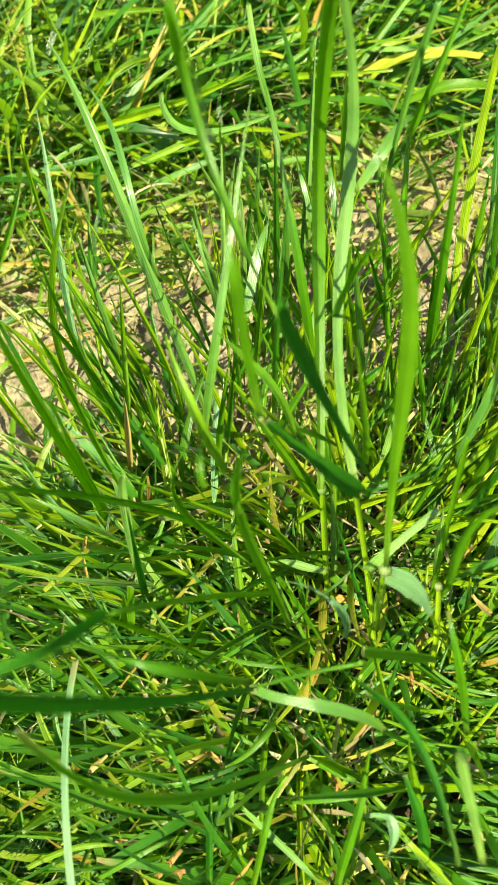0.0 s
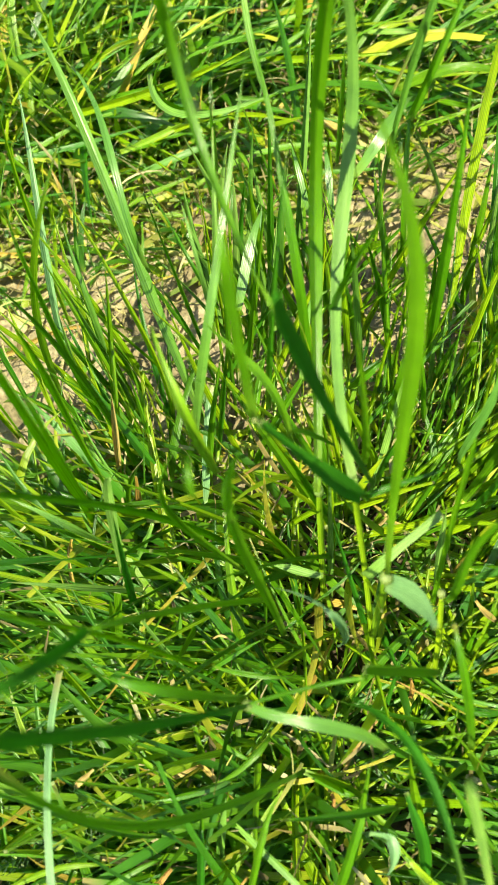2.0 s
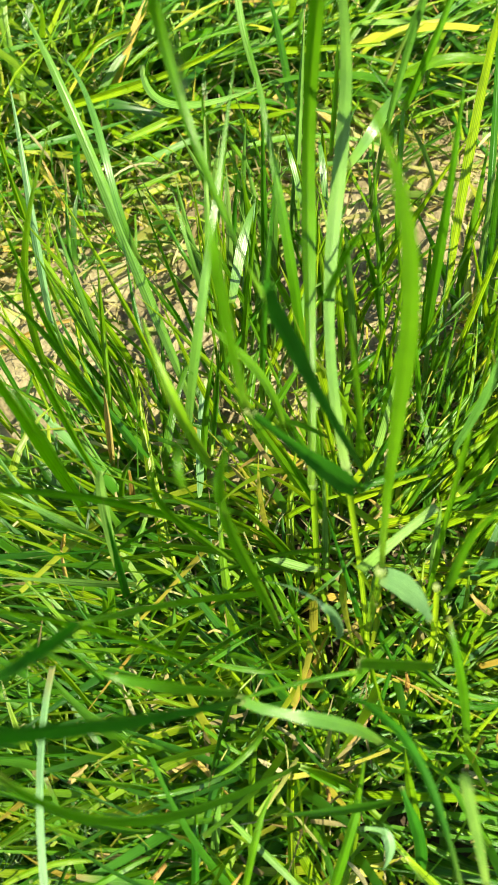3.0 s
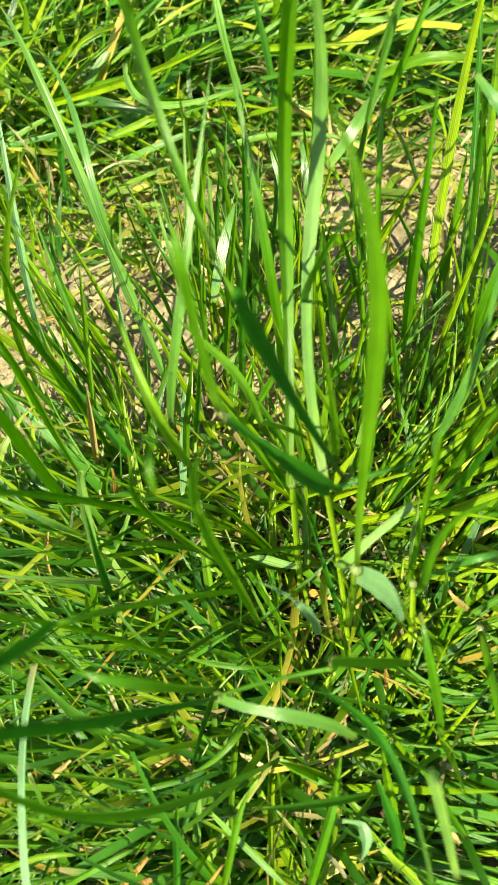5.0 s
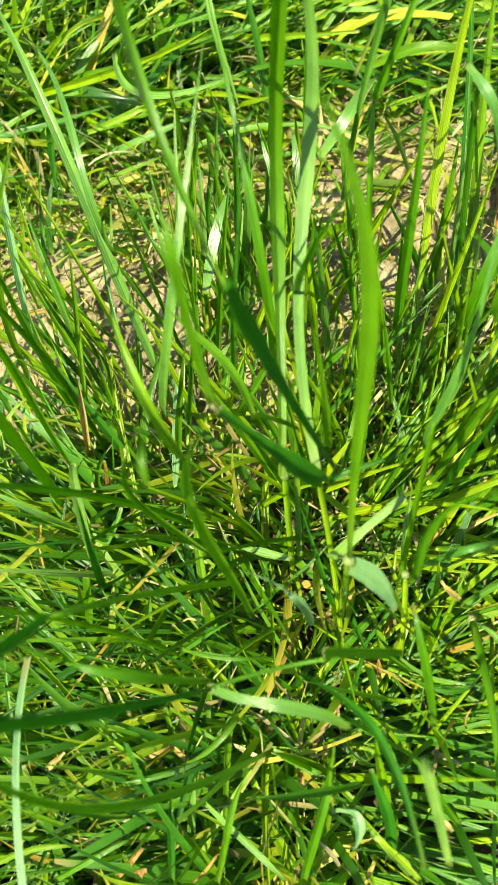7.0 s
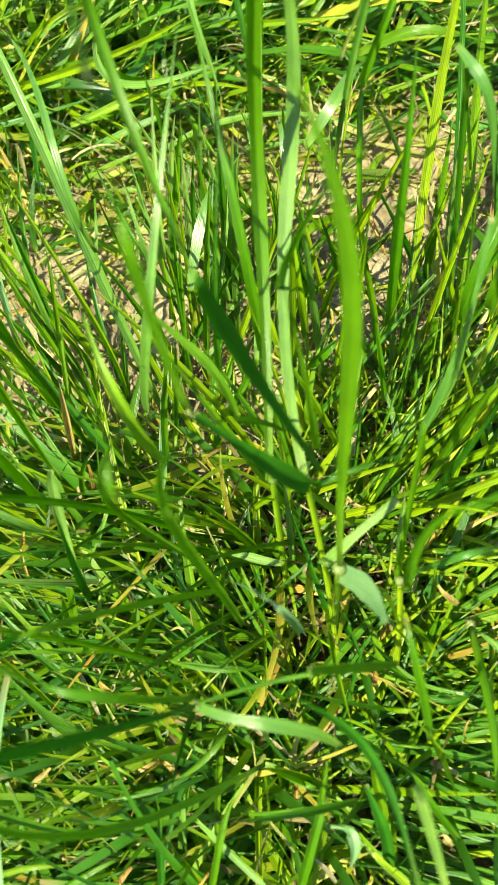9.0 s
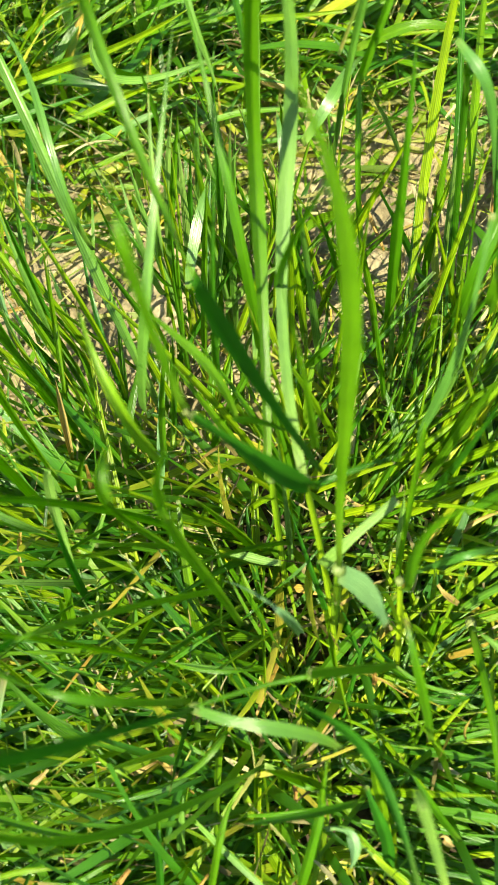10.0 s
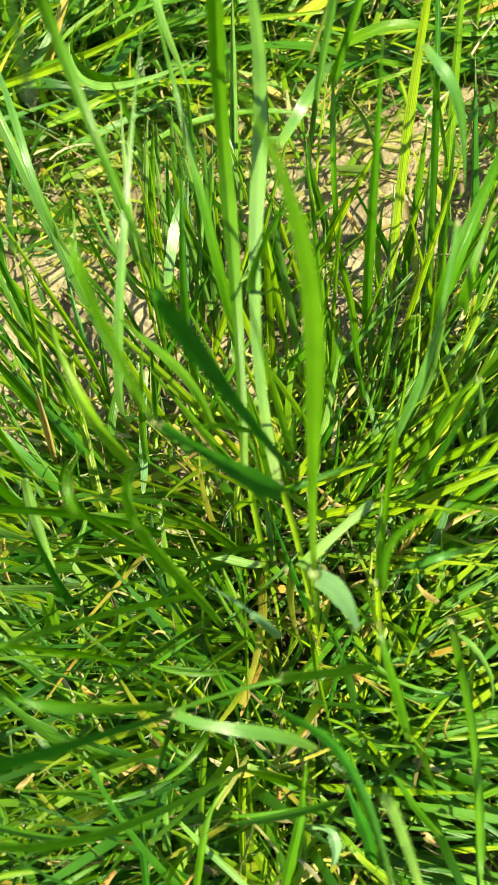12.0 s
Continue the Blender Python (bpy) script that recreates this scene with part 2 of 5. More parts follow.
def leaf(plant, p0, p1, p2, p3, width, cut=0.0, material=None, turn=None, segs=26, label="", fold=None, waist=0.62, swell=0.25, face=(0.1, -0.62, 0.78)):
    """A tapering blade with a raised keel, from its root to its tip. cut: the tip's width as a share, where it was cut off.
    face: the way its upper side looks."""
    pts, tan = bezier(p0, p1, p2, p3, segs * 4)
    at = [round(4 * i * (segs - 0.25) / (segs - 1)) if cut else 4 * i for i in range(segs)] + [4 * segs]
    pts, tan = pts[at], tan[at]
    base = np.array(plant.location)
    turn_set = turn is not None
    turn = turn if turn_set else rng.uniform(-25, 25)
    fold = rng.uniform(0.18, 0.48) if fold is None else fold
    twist = rng.uniform(-30, 30) * (0.3 if turn_set else 1)
    length = np.linalg.norm(np.diff(pts, axis=0), axis=1).sum()
    ripple = rng.uniform(0, 6)
    rings, uvs = [], []
    for i, (q, t) in enumerate(zip(pts, tan)):
        s = at[i] / (4 * segs)
        n = np.array(face)
        n = n - t * (n @ t)
        n /= np.linalg.norm(n) + 1e-9
        a = radians(turn + twist * (s - 0.5))
        side = np.cross(t, n)
        n, side = n * math.cos(a) + side * math.sin(a), side * math.cos(a) - n * math.sin(a)
        grow = waist + (1 - waist) * min(1, s / swell)
        tip = 1 - max(0, (s - 0.45) / 0.55) ** 1.7
        w = width / 2 * grow * max(tip, cut if cut else 0.03) * (1 + 0.04 * math.sin(ripple + s * 17))
        h = w * 2 * fold
        row = [(-1, 1.0), (-0.5, 0.42), (-0.12, 0.02), (0.12, 0.02), (0.5, 0.42), (1, 1.0), (0.45, 0.30), (0, -0.14), (-0.45, 0.30)]
        for u, up in row:
            rings.append(q - base + side * (u * w) + n * (up * h - (0.00012 if up == 0.30 else 0)))
            uvs.append((u * 0.5 * max(0.7, width / 0.0045) + 3 * ripple, s * length * 40 + ripple))
    k = 9
    me = mesh_of("leaf", [rings[i * k : i * k + k] for i in range(segs + 1)], True, uvs, material or leaf_green)
    # rims and midrib are crisp, so that the two halves and the two sides shade apart
    rim = me.attributes.new("sharp_edge", "BOOLEAN", "EDGE")
    ends = np.empty(len(me.edges) * 2, int)
    me.edges.foreach_get("vertices", ends)
    ends = ends.reshape(-1, 2) % k
    rim.data.foreach_set("value", (ends[:, 0] == ends[:, 1]) & (np.isin(ends[:, 0], (0, 2, 3, 5, 7))))
    dry_tip = rng.random()
    along_map(me, [(s, dry_tip) for s in np.array(at) / (4 * segs) for _ in range(k)])
    if cut:
        me.materials.append(pale)
        for f in me.polygons[(segs - 1) * k :]:
            f.material_index = 1 if f.index != len(me.polygons) - 2 else 0
    return child("leaf", me, plant, label)


def stem(plant, p0, p1, p2, p3, width, material=None, label="", name="stem"):
    """A round stem, thicker in its sheath, with a slight swelling at its joint."""
    segs = 22
    pts, tan = bezier(p0, p1, p2, p3, segs)
    base = np.array(plant.location)
    rings, uvs = [], []
    for i, (q, t) in enumerate(zip(pts, tan)):
        s = i / segs
        side = np.cross(t, (0.2, 0.9, 0.1))
        side /= np.linalg.norm(side) + 1e-9
        n = np.cross(side, t)
        r = width / 2 * (1.0 - 0.12 * s) * (1 - 0.65 * max(0, (s - 0.9) / 0.1) ** 2)
        for j in range(10):
            c = 2 * math.pi * j / 10
            rings.append(q - base + r * (side * math.cos(c) + n * math.sin(c)))
            uvs.append((abs(j - 5) / 5, s * 4))
    me = mesh_of(name, [rings[i * 10 : i * 10 + 10] for i in range(segs + 1)], True, uvs, material or stem_green)
    along_map(me, [(i / segs * 0.8, 0.0) for i in range(segs + 1) for _ in range(10)])
    return child(name, me, plant, label)


def shoot(plant, pts, width):
    """The pale sheathed shoot from which a blade springs, with its joint as a part of its own."""
    p, _ = bezier(*pts, 30)
    ob = stem(plant, p[0], p[3], p[6], p[10], width, label="yellowish sheathed shoot", name="shoot")
    way = p[5] - p[4]
    j = node(plant, p[4] + np.array((0, 0, 0.0)), width * 0.55, way)
    j.parent = ob
    return ob


def node(plant, at, r, way=(0, 0, 1)):
    """The swollen joint of a stem: a short waisted collar along the stem's way."""
    base, up = Vector(plant.location), Vector(way).normalized()
    turn = up.to_track_quat("Z", "Y").to_matrix()
    rings, uvs = [], []
    for h, w in ((-1.4, 0.86), (-0.7, 1.08), (0.0, 1.22), (0.7, 1.1), (1.4, 0.86)):
        for j in range(12):
            c = 2 * math.pi * j / 12
            q = turn @ Vector((r * w * math.cos(c), r * w * math.sin(c), r * h * 0.8))
            rings.append(q + Vector(at) - base)
            uvs.append((abs(j - 6) / 6, h))
    me = mesh_of("joint", [rings[i * 12 : i * 12 + 12] for i in range(5)], True, uvs, pale)
    return child("joint", me, plant, "pale swollen joint")


def arc(x, y, way, rise, length, droop, sweep):
    """Four guide points of a blade that leaves (x, y) towards way and bends over."""
    q, pts = np.array((x, y, 0.0)), []
    for i in range(4):
        pts.append(q.copy())
        e, a = rise - droop * i / 2, way + sweep * i / 2
        q = q + length / 3 * np.array((math.sin(a) * math.cos(e), math.cos(a) * math.cos(e), math.sin(e)))
        q[2] = max(q[2], 0.004)
    return pts


def crown(plant, n, cx, cy, rx, ry, length, width, steep=82, flat=30, lean=None, loose=0.5, droop=(0, 45), sheathed=0.45, material=None):
    """n blades of a tussock: upright in its middle, leaning outwards towards its rim. lean: a way that all of them favour."""
    for _ in range(n):
        r, c = math.sqrt(rng.random()), rng.uniform(0, 2 * math.pi)
        x, y = cx + rx * r * math.sin(c), cy + ry * r * math.cos(c)
        way = c if lean is None else radians(lean)
        way += rng.gauss(0, loose)
        rise = radians(steep + (flat - steep) * r + rng.gauss(0, 8))
        long = rng.uniform(*length)
        pts = arc(x, y, way, rise, long, radians(rng.uniform(*droop)), rng.uniform(-0.4, 0.4))
        wide = width * (0.42 + 0.75 * rng.random() ** 1.4)
        leaf(plant, *pts, wide, cut=rng.choice((0, 0, 0, 0, 0, 0.4)), material=material, segs=16)
        if rng.random() < sheathed:
            shoot(plant, pts, wide * 0.75)


def dry_leaf(label, p0, p1, p2, p3, width, cut=0.2, category="dry leaf"):
    """A withered blade on its own."""
    ob = leaf(holder(p0), p0, p1, p2, p3, width, cut=cut, material=withered, segs=18, fold=0.3)
    top = ob.parent
    ob.parent = None
    ob.name, ob.location = "dry_leaf", top.location
    bpy.data.objects.remove(top)
    return tagged(ob, label, category)


def holder(p):
    ob = new("holder", None)
    ob.location = (p[0], p[1], 0)
    return ob


plant = tussock(0.062, 0.185, "tall upright grass tussock with broad green blades and jointed stems")
leaf(plant, (0.064, 0.222, 0.031), (0.058, 0.155, 0.103), (0.062, 0.134, 0.173), (0.051, 0.162, 0.239), 0.0030, waist=0.8, turn=4, face=(-0.1, -0.85, 0.5), material=leaf_mid)
stem(plant, (0.064, 0.111, 0.000), (0.063, 0.111, 0.045), (0.063, 0.110, 0.090), (0.063, 0.111, 0.136), 0.0035)
leaf(plant, (0.063, 0.111, 0.139), (0.064, 0.147, 0.216), (0.077, 0.148, 0.254), (0.054, 0.172, 0.292), 0.0053, turn=8, fold=0.16, waist=0.34, swell=0.5, face=(-0.33, -0.94, 0.13), material=leaf_mid)
leaf(plant, (0.063, 0.111, 0.130), (0.070, 0.104, 0.143), (0.072, 0.098, 0.156), (0.073, 0.086, 0.168), 0.0082, cut=0.3, turn=8, fold=0.08, waist=0.75, face=(-0.22, -0.30, 0.93), material=leaf_pale_sheen)
stem(plant, (0.064, 0.084, 0.000), (0.063, 0.133, 0.072), (0.052, 0.155, 0.141), (0.054, 0.137, 0.153), 0.0028)
leaf(plant, (0.054, 0.138, 0.151), (0.041, 0.246, 0.154), (0.079, 0.273, 0.187), (0.053, 0.274, 0.274), 0.0059, cut=0.5, turn=10, fold=0.10, waist=0.5, swell=0.6, face=(-0.15, -0.75, 0.63), material=leaf_waxy)
leaf(plant, (0.041, 0.148, 0.127), (0.048, 0.232, 0.147), (0.044, 0.269, 0.196), (0.056, 0.242, 0.297), 0.0053, cut=0.9, waist=0.5, swell=0.45, turn=8, fold=0.3, face=(-0.03, -0.81, 0.59), material=leaf_mid)
leaf(plant, (0.054, 0.137, 0.152), (0.059, 0.129, 0.161), (0.046, 0.130, 0.180), (0.025, 0.137, 0.212), 0.0069, cut=0.35, waist=0.14, swell=0.5, turn=8, face=(0.60, -0.79, 0.13), material=leaf_broad_shade)
leaf(plant, (0.024, 0.138, 0.211), (0.022, 0.139, 0.276), (0.027, 0.129, 0.299), (0.019, 0.160, 0.275), 0.0036, cut=0.5, turn=0, fold=0.15, face=(-0.50, -0.85, 0.10), waist=0.9, material=leaf_mid)
leaf(plant, (0.060, 0.140, 0.151), (0.035, 0.152, 0.223), (0.025, 0.159, 0.257), (0.036, 0.145, 0.254), 0.0061, turn=0, waist=0.3, swell=0.45, face=(0.75, -0.48, 0.45), material=leaf_broad_shade)
leaf(plant, (0.059, 0.137, 0.147), (0.053, 0.134, 0.155), (0.064, 0.136, 0.160), (0.088, 0.141, 0.161), 0.0027, turn=8, face=(-0.45, -0.42, 0.79))
leaf(plant, (0.060, 0.126, 0.086), (0.055, 0.117, 0.106), (0.063, 0.122, 0.119), (0.087, 0.137, 0.126), 0.0046, cut=0.75, turn=8, fold=0.08, waist=0.75, face=(-0.62, -0.67, 0.41), material=leaf_waxy)
leaf(plant, (0.049, 0.166, 0.130), (0.038, 0.162, 0.154), (0.033, 0.152, 0.175), (0.034, 0.141, 0.197), 0.0020, turn=4, face=(0.96, -0.26, 0.09))
leaf(plant, (0.065, 0.277, 0.000), (0.061, 0.233, 0.079), (0.062, 0.241, 0.125), (0.053, 0.297, 0.134), 0.0034, turn=3, face=(-0.05, -0.99, 0.15))
leaf(plant, (0.072, 0.286, 0.000), (0.072, 0.272, 0.045), (0.061, 0.264, 0.087), (0.058, 0.264, 0.131), 0.0044, turn=-10, face=(0.21, -0.97, -0.14))
leaf(plant, (0.065, 0.177, 0.000), (0.074, 0.191, 0.033), (0.080, 0.206, 0.067), (0.087, 0.220, 0.100), 0.0035, turn=0, fold=0.07, face=(-0.28, -0.86, 0.43), material=leaf_waxy)
leaf(plant, (0.064, 0.268, 0.080), (0.042, 0.190, 0.166), (0.048, 0.180, 0.226), (0.087, 0.214, 0.236), 0.0031, turn=0, face=(0.21, -0.94, -0.26), material=leaf_mid)
leaf(plant, (0.042, 0.134, 0.060), (0.029, 0.136, 0.060), (0.029, 0.140, 0.060), (0.013, 0.140, 0.060), 0.0039, material=leaf_waxy)
leaf(plant, (0.046, 0.139, 0.020), (0.048, 0.154, 0.060), (0.046, 0.167, 0.100), (0.046, 0.165, 0.140), 0.0032)
leaf(plant, (0.061, 0.230, 0.060), (0.065, 0.221, 0.085), (0.072, 0.220, 0.095), (0.076, 0.227, 0.090), 0.0045, material=leaf_mid)
leaf(plant, (0.071, 0.180, 0.050), (0.071, 0.182, 0.085), (0.078, 0.176, 0.105), (0.083, 0.185, 0.110), 0.0031)
stalk = stem(plant, (0.042, 0.134, 0.000), (0.042, 0.146, 0.052), (0.042, 0.150, 0.081), (0.042, 0.155, 0.110), 0.0032)
node(plant, (0.042, 0.155, 0.110), 0.0018, (0.000, 0.005, 0.029)).parent = stalk
leaf(plant, (0.046, 0.137, 0.000), (0.046, 0.144, 0.057), (0.047, 0.156, 0.040), (0.046, 0.157, 0.150), 0.0029, material=leaf_waxy, turn=0, fold=0.12)
leaf(plant, (0.055, 0.241, 0.010), (0.056, 0.257, 0.048), (0.059, 0.252, 0.132), (0.057, 0.248, 0.170), 0.0033, material=leaf_green, turn=0, fold=0.12)
leaf(plant, (0.071, 0.234, 0.010), (0.069, 0.250, 0.045), (0.064, 0.241, 0.140), (0.061, 0.248, 0.160), 0.0036, material=leaf_gloss, turn=0, fold=0.12)
node(plant, (0.063, 0.111, 0.135), 0.0021, (0, -0.1, 1))
node(plant, (0.054, 0.137, 0.153), 0.0019, (-0.1, 0.1, 1))
node(plant, (0.024, 0.138, 0.211), 0.0008, (-1, 0.2, 0.6))
crown(plant, 60, 0.062, 0.170, 0.045, 0.04, (0.06, 0.16), 0.0040, 88, 60)

plant = tussock(0.02, 0.201, "slender upright grass tussock with glossy ribbed blades")
leaf(plant, (-0.014, 0.181, 0.039), (-0.015, 0.198, 0.028), (-0.017, 0.218, 0.032), (-0.010, 0.245, 0.047), 0.0042, cut=0.8, waist=0.8, turn=4, fold=0.2, face=(-0.1, -0.7, 0.6), material=leaf_pale_sheen)
leaf(plant, (-0.010, 0.207, 0.029), (-0.008, 0.262, 0.029), (-0.002, 0.287, 0.021), (-0.008, 0.280, -0.000), 0.0032, cut=0.6, waist=0.8, turn=4, face=(0.1, -0.9, 0.3), material=stem_green)
leaf(plant, (0.033, 0.158, 0.228), (0.000, 0.257, 0.191), (-0.005, 0.294, 0.304), (0.021, 0.157, 0.302), 0.0039, cut=0.6, turn=-4, waist=0.55, swell=0.7, fold=0.2, face=(0.42, -0.89, 0.19), material=leaf_mid)
leaf(plant, (-0.018, 0.229, 0.032), (-0.009, 0.165, 0.130), (0.007, 0.179, 0.189), (0.026, 0.275, 0.222), 0.0041, turn=0, fold=0.18, face=(-0.16, -0.50, 0.85), material=leaf_gloss)
leaf(plant, (-0.017, 0.201, 0.000), (-0.012, 0.196, 0.048), (-0.005, 0.200, 0.092), (0.006, 0.212, 0.134), 0.0034, turn=-8, face=(-0.03, -1.00, 0.09))
leaf(plant, (0.018, 0.258, 0.000), (0.022, 0.191, 0.091), (0.024, 0.180, 0.170), (0.039, 0.227, 0.232), 0.0027, turn=4, face=(-0.03, -0.99, -0.13))
leaf(plant, (0.040, 0.273, 0.000), (0.043, 0.194, 0.112), (0.043, 0.206, 0.183), (0.026, 0.312, 0.214), 0.0045, turn=-9, fold=0.2, face=(0.02, -0.98, 0.18), material=leaf_mid)
leaf(plant, (0.023, 0.108, 0.060), (0.019, 0.114, 0.153), (0.004, 0.117, 0.205), (0.025, 0.120, 0.238), 0.0037, turn=0, face=(0.48, -0.87, 0.14), material=leaf_mid)
leaf(plant, (0.003, 0.157, 0.131), (0.003, 0.146, 0.181), (-0.001, 0.152, 0.202), (-0.011, 0.183, 0.196), 0.0037, cut=0.4, turn=-4, face=(0.39, -0.89, 0.22), material=stem_green)
leaf(plant, (0.009, 0.128, 0.094), (-0.013, 0.139, 0.132), (-0.024, 0.133, 0.162), (-0.001, 0.144, 0.189), 0.0026, turn=7, face=(0.67, -0.74, -0.06))
leaf(plant, (0.047, 0.114, 0.000), (0.049, 0.083, 0.157), (0.049, 0.091, 0.194), (0.020, 0.118, 0.104), 0.0030, turn=8, face=(0.25, -0.95, 0.16), material=leaf_pale_sheen)
leaf(plant, (-0.055, 0.243, 0.030), (-0.065, 0.264, 0.060), (-0.064, 0.250, 0.090), (-0.069, 0.262, 0.120), 0.0027, material=leaf_gloss)
leaf(plant, (-0.012, 0.214, 0.010), (-0.001, 0.216, 0.077), (-0.000, 0.220, 0.083), (0.006, 0.220, 0.120), 0.0027)
leaf(plant, (0.013, 0.276, 0.020), (0.019, 0.280, 0.065), (0.029, 0.284, 0.095), (0.031, 0.299, 0.110), 0.0030, material=leaf_waxy)
leaf(plant, (0.000, 0.310, 0.020), (0.010, 0.319, 0.068), (0.012, 0.321, 0.087), (0.017, 0.318, 0.120), 0.0031)
leaf(plant, (0.013, 0.302, 0.010), (0.015, 0.316, 0.068), (0.016, 0.320, 0.097), (0.023, 0.328, 0.140), 0.0040, material=leaf_gloss, turn=0, fold=0.12)
leaf(plant, (0.001, 0.303, 0.010), (0.004, 0.317, 0.047), (0.011, 0.304, 0.098), (0.011, 0.321, 0.120), 0.0039, material=leaf_waxy, turn=0, fold=0.12)
leaf(plant, (0.018, 0.285, 0.010), (0.022, 0.303, 0.065), (0.021, 0.300, 0.105), (0.019, 0.307, 0.130), 0.0043, material=leaf_green, turn=0, fold=0.12)
leaf(plant, (0.026, 0.277, 0.010), (0.029, 0.299, 0.057), (0.032, 0.284, 0.118), (0.038, 0.302, 0.150), 0.0037, material=leaf_gloss, turn=0, fold=0.12)
leaf(plant, (-0.012, 0.324, 0.010), (-0.006, 0.340, 0.047), (0.001, 0.331, 0.098), (0.009, 0.342, 0.120), 0.0043, material=leaf_waxy, turn=0, fold=0.12)
crown(plant, 20, 0.015, 0.265, 0.04, 0.025, (0.09, 0.17), 0.0040, 86, 72, 0, 1.4, (0, 20))
leaf(plant, (0.032, 0.167, 0.140), (0.029, 0.178, 0.168), (0.016, 0.186, 0.167), (0.005, 0.194, 0.180), 0.0033, turn=0, fold=0.2, face=(0.5, -0.8, 0.3), material=leaf_mid)
crown(plant, 16, 0.015, 0.175, 0.045, 0.045, (0.06, 0.14), 0.0042, 82, 50)
crown(plant, 12, -0.005, 0.190, 0.035, 0.035, (0.06, 0.13), 0.0044, 78, 50, material=leaf_mid)

plant = tussock(-0.04, 0.254, "leaning green grass tussock beside a bare soil patch")
leaf(plant, (-0.051, 0.244, 0.030), (-0.048, 0.250, 0.048), (-0.051, 0.248, 0.068), (-0.052, 0.246, 0.089), 0.0027, turn=4, face=(0.2, -0.8, 0.5))
leaf(plant, (-0.066, 0.228, 0.030), (-0.056, 0.210, 0.050), (-0.055, 0.229, 0.077), (-0.053, 0.278, 0.110), 0.0023, turn=4, face=(0.2, -0.9, 0.3))
leaf(plant, (-0.014, 0.228, 0.015), (-0.041, 0.286, 0.119), (-0.057, 0.345, 0.167), (-0.085, 0.395, 0.163), 0.0057, turn=0, fold=0.36, face=(-0.16, -0.50, 0.85), material=leaf_gloss)
leaf(plant, (-0.032, 0.277, 0.105), (-0.039, 0.273, 0.159), (-0.034, 0.321, 0.169), (-0.072, 0.386, 0.143), 0.0036, turn=0, fold=0.15, face=(-0.16, -0.50, 0.85), material=leaf_gloss)
leaf(plant, (-0.034, 0.237, 0.031), (-0.028, 0.239, 0.078), (-0.041, 0.255, 0.121), (-0.064, 0.290, 0.158), 0.0024, turn=9, face=(0.34, -0.94, 0.02))
leaf(plant, (-0.071, 0.230, 0.000), (-0.063, 0.239, 0.045), (-0.054, 0.250, 0.090), (-0.046, 0.261, 0.135), 0.0033, turn=8, face=(0.15, -0.97, 0.20))
leaf(plant, (-0.076, 0.267, 0.000), (-0.070, 0.278, 0.040), (-0.072, 0.287, 0.080), (-0.074, 0.300, 0.121), 0.0039, turn=-5, face=(0.34, -0.91, 0.23))
leaf(plant, (-0.052, 0.220, 0.000), (-0.054, 0.239, 0.044), (-0.066, 0.256, 0.087), (-0.081, 0.277, 0.128), 0.0033, turn=-6, face=(0.41, -0.80, 0.44))
leaf(plant, (0.009, 0.263, 0.087), (0.014, 0.276, 0.102), (0.019, 0.289, 0.112), (0.024, 0.303, 0.113), 0.0054, turn=0, fold=0.08, face=(-0.22, -0.51, 0.83), material=leaf_gloss)
crown(plant, 17, -0.080, 0.238, 0.055, 0.04, (0.08, 0.16), 0.0036, 76, 56, -35, 0.35, (0, 25))
leaf(plant, (-0.092, 0.299, 0.074), (-0.094, 0.316, 0.091), (-0.096, 0.333, 0.102), (-0.098, 0.351, 0.105), 0.0030, turn=0, fold=0.1, face=(-0.09, -0.54, 0.84), material=leaf_gloss)
leaf(plant, (-0.100, 0.299, 0.047), (-0.101, 0.314, 0.062), (-0.102, 0.330, 0.072), (-0.102, 0.346, 0.074), 0.0032, turn=0, fold=0.1, face=(-0.09, -0.52, 0.85), material=leaf_gloss)
leaf(plant, (-0.078, 0.244, 0.010), (-0.085, 0.266, 0.058), (-0.077, 0.248, 0.077), (-0.075, 0.255, 0.110), 0.0030, material=leaf_waxy)
leaf(plant, (-0.062, 0.225, 0.010), (-0.069, 0.248, 0.055), (-0.068, 0.229, 0.085), (-0.071, 0.241, 0.100), 0.0027)
leaf(plant, (-0.043, 0.206, 0.010), (-0.042, 0.216, 0.048), (-0.045, 0.227, 0.057), (-0.047, 0.235, 0.080), 0.0029, material=leaf_mid)
crown(plant, 8, -0.04, 0.220, 0.03, 0.025, (0.07, 0.14), 0.0040, 72, 50, -50, 0.45)

plant = tussock(-0.074, 0.218, "arching green grass tussock with folded blades")
leaf(plant, (-0.056, 0.152, 0.070), (-0.058, 0.147, 0.095), (-0.067, 0.151, 0.109), (-0.088, 0.160, 0.111), 0.0034, turn=0, fold=0.2, face=(-0.2, -0.4, 0.88), material=leaf_gloss)
leaf(plant, (-0.059, 0.182, 0.061), (-0.067, 0.195, 0.104), (-0.065, 0.204, 0.144), (-0.064, 0.197, 0.189), 0.0036, waist=0.5, swell=0.6, turn=0, fold=0.4, face=(0.5, -0.8, 0.3), material=leaf_mid)
leaf(plant, (-0.069, 0.270, 0.050), (-0.055, 0.243, 0.079), (-0.056, 0.245, 0.111), (-0.064, 0.278, 0.146), 0.0035, turn=0, fold=0.2, face=(-0.16, -0.50, 0.85), material=leaf_gloss)
leaf(plant, (-0.098, 0.280, 0.022), (-0.091, 0.287, 0.087), (-0.085, 0.322, 0.125), (-0.096, 0.375, 0.140), 0.0041, turn=0, fold=0.4, face=(0.0, -0.70, 0.70), material=leaf_pale_sheen)
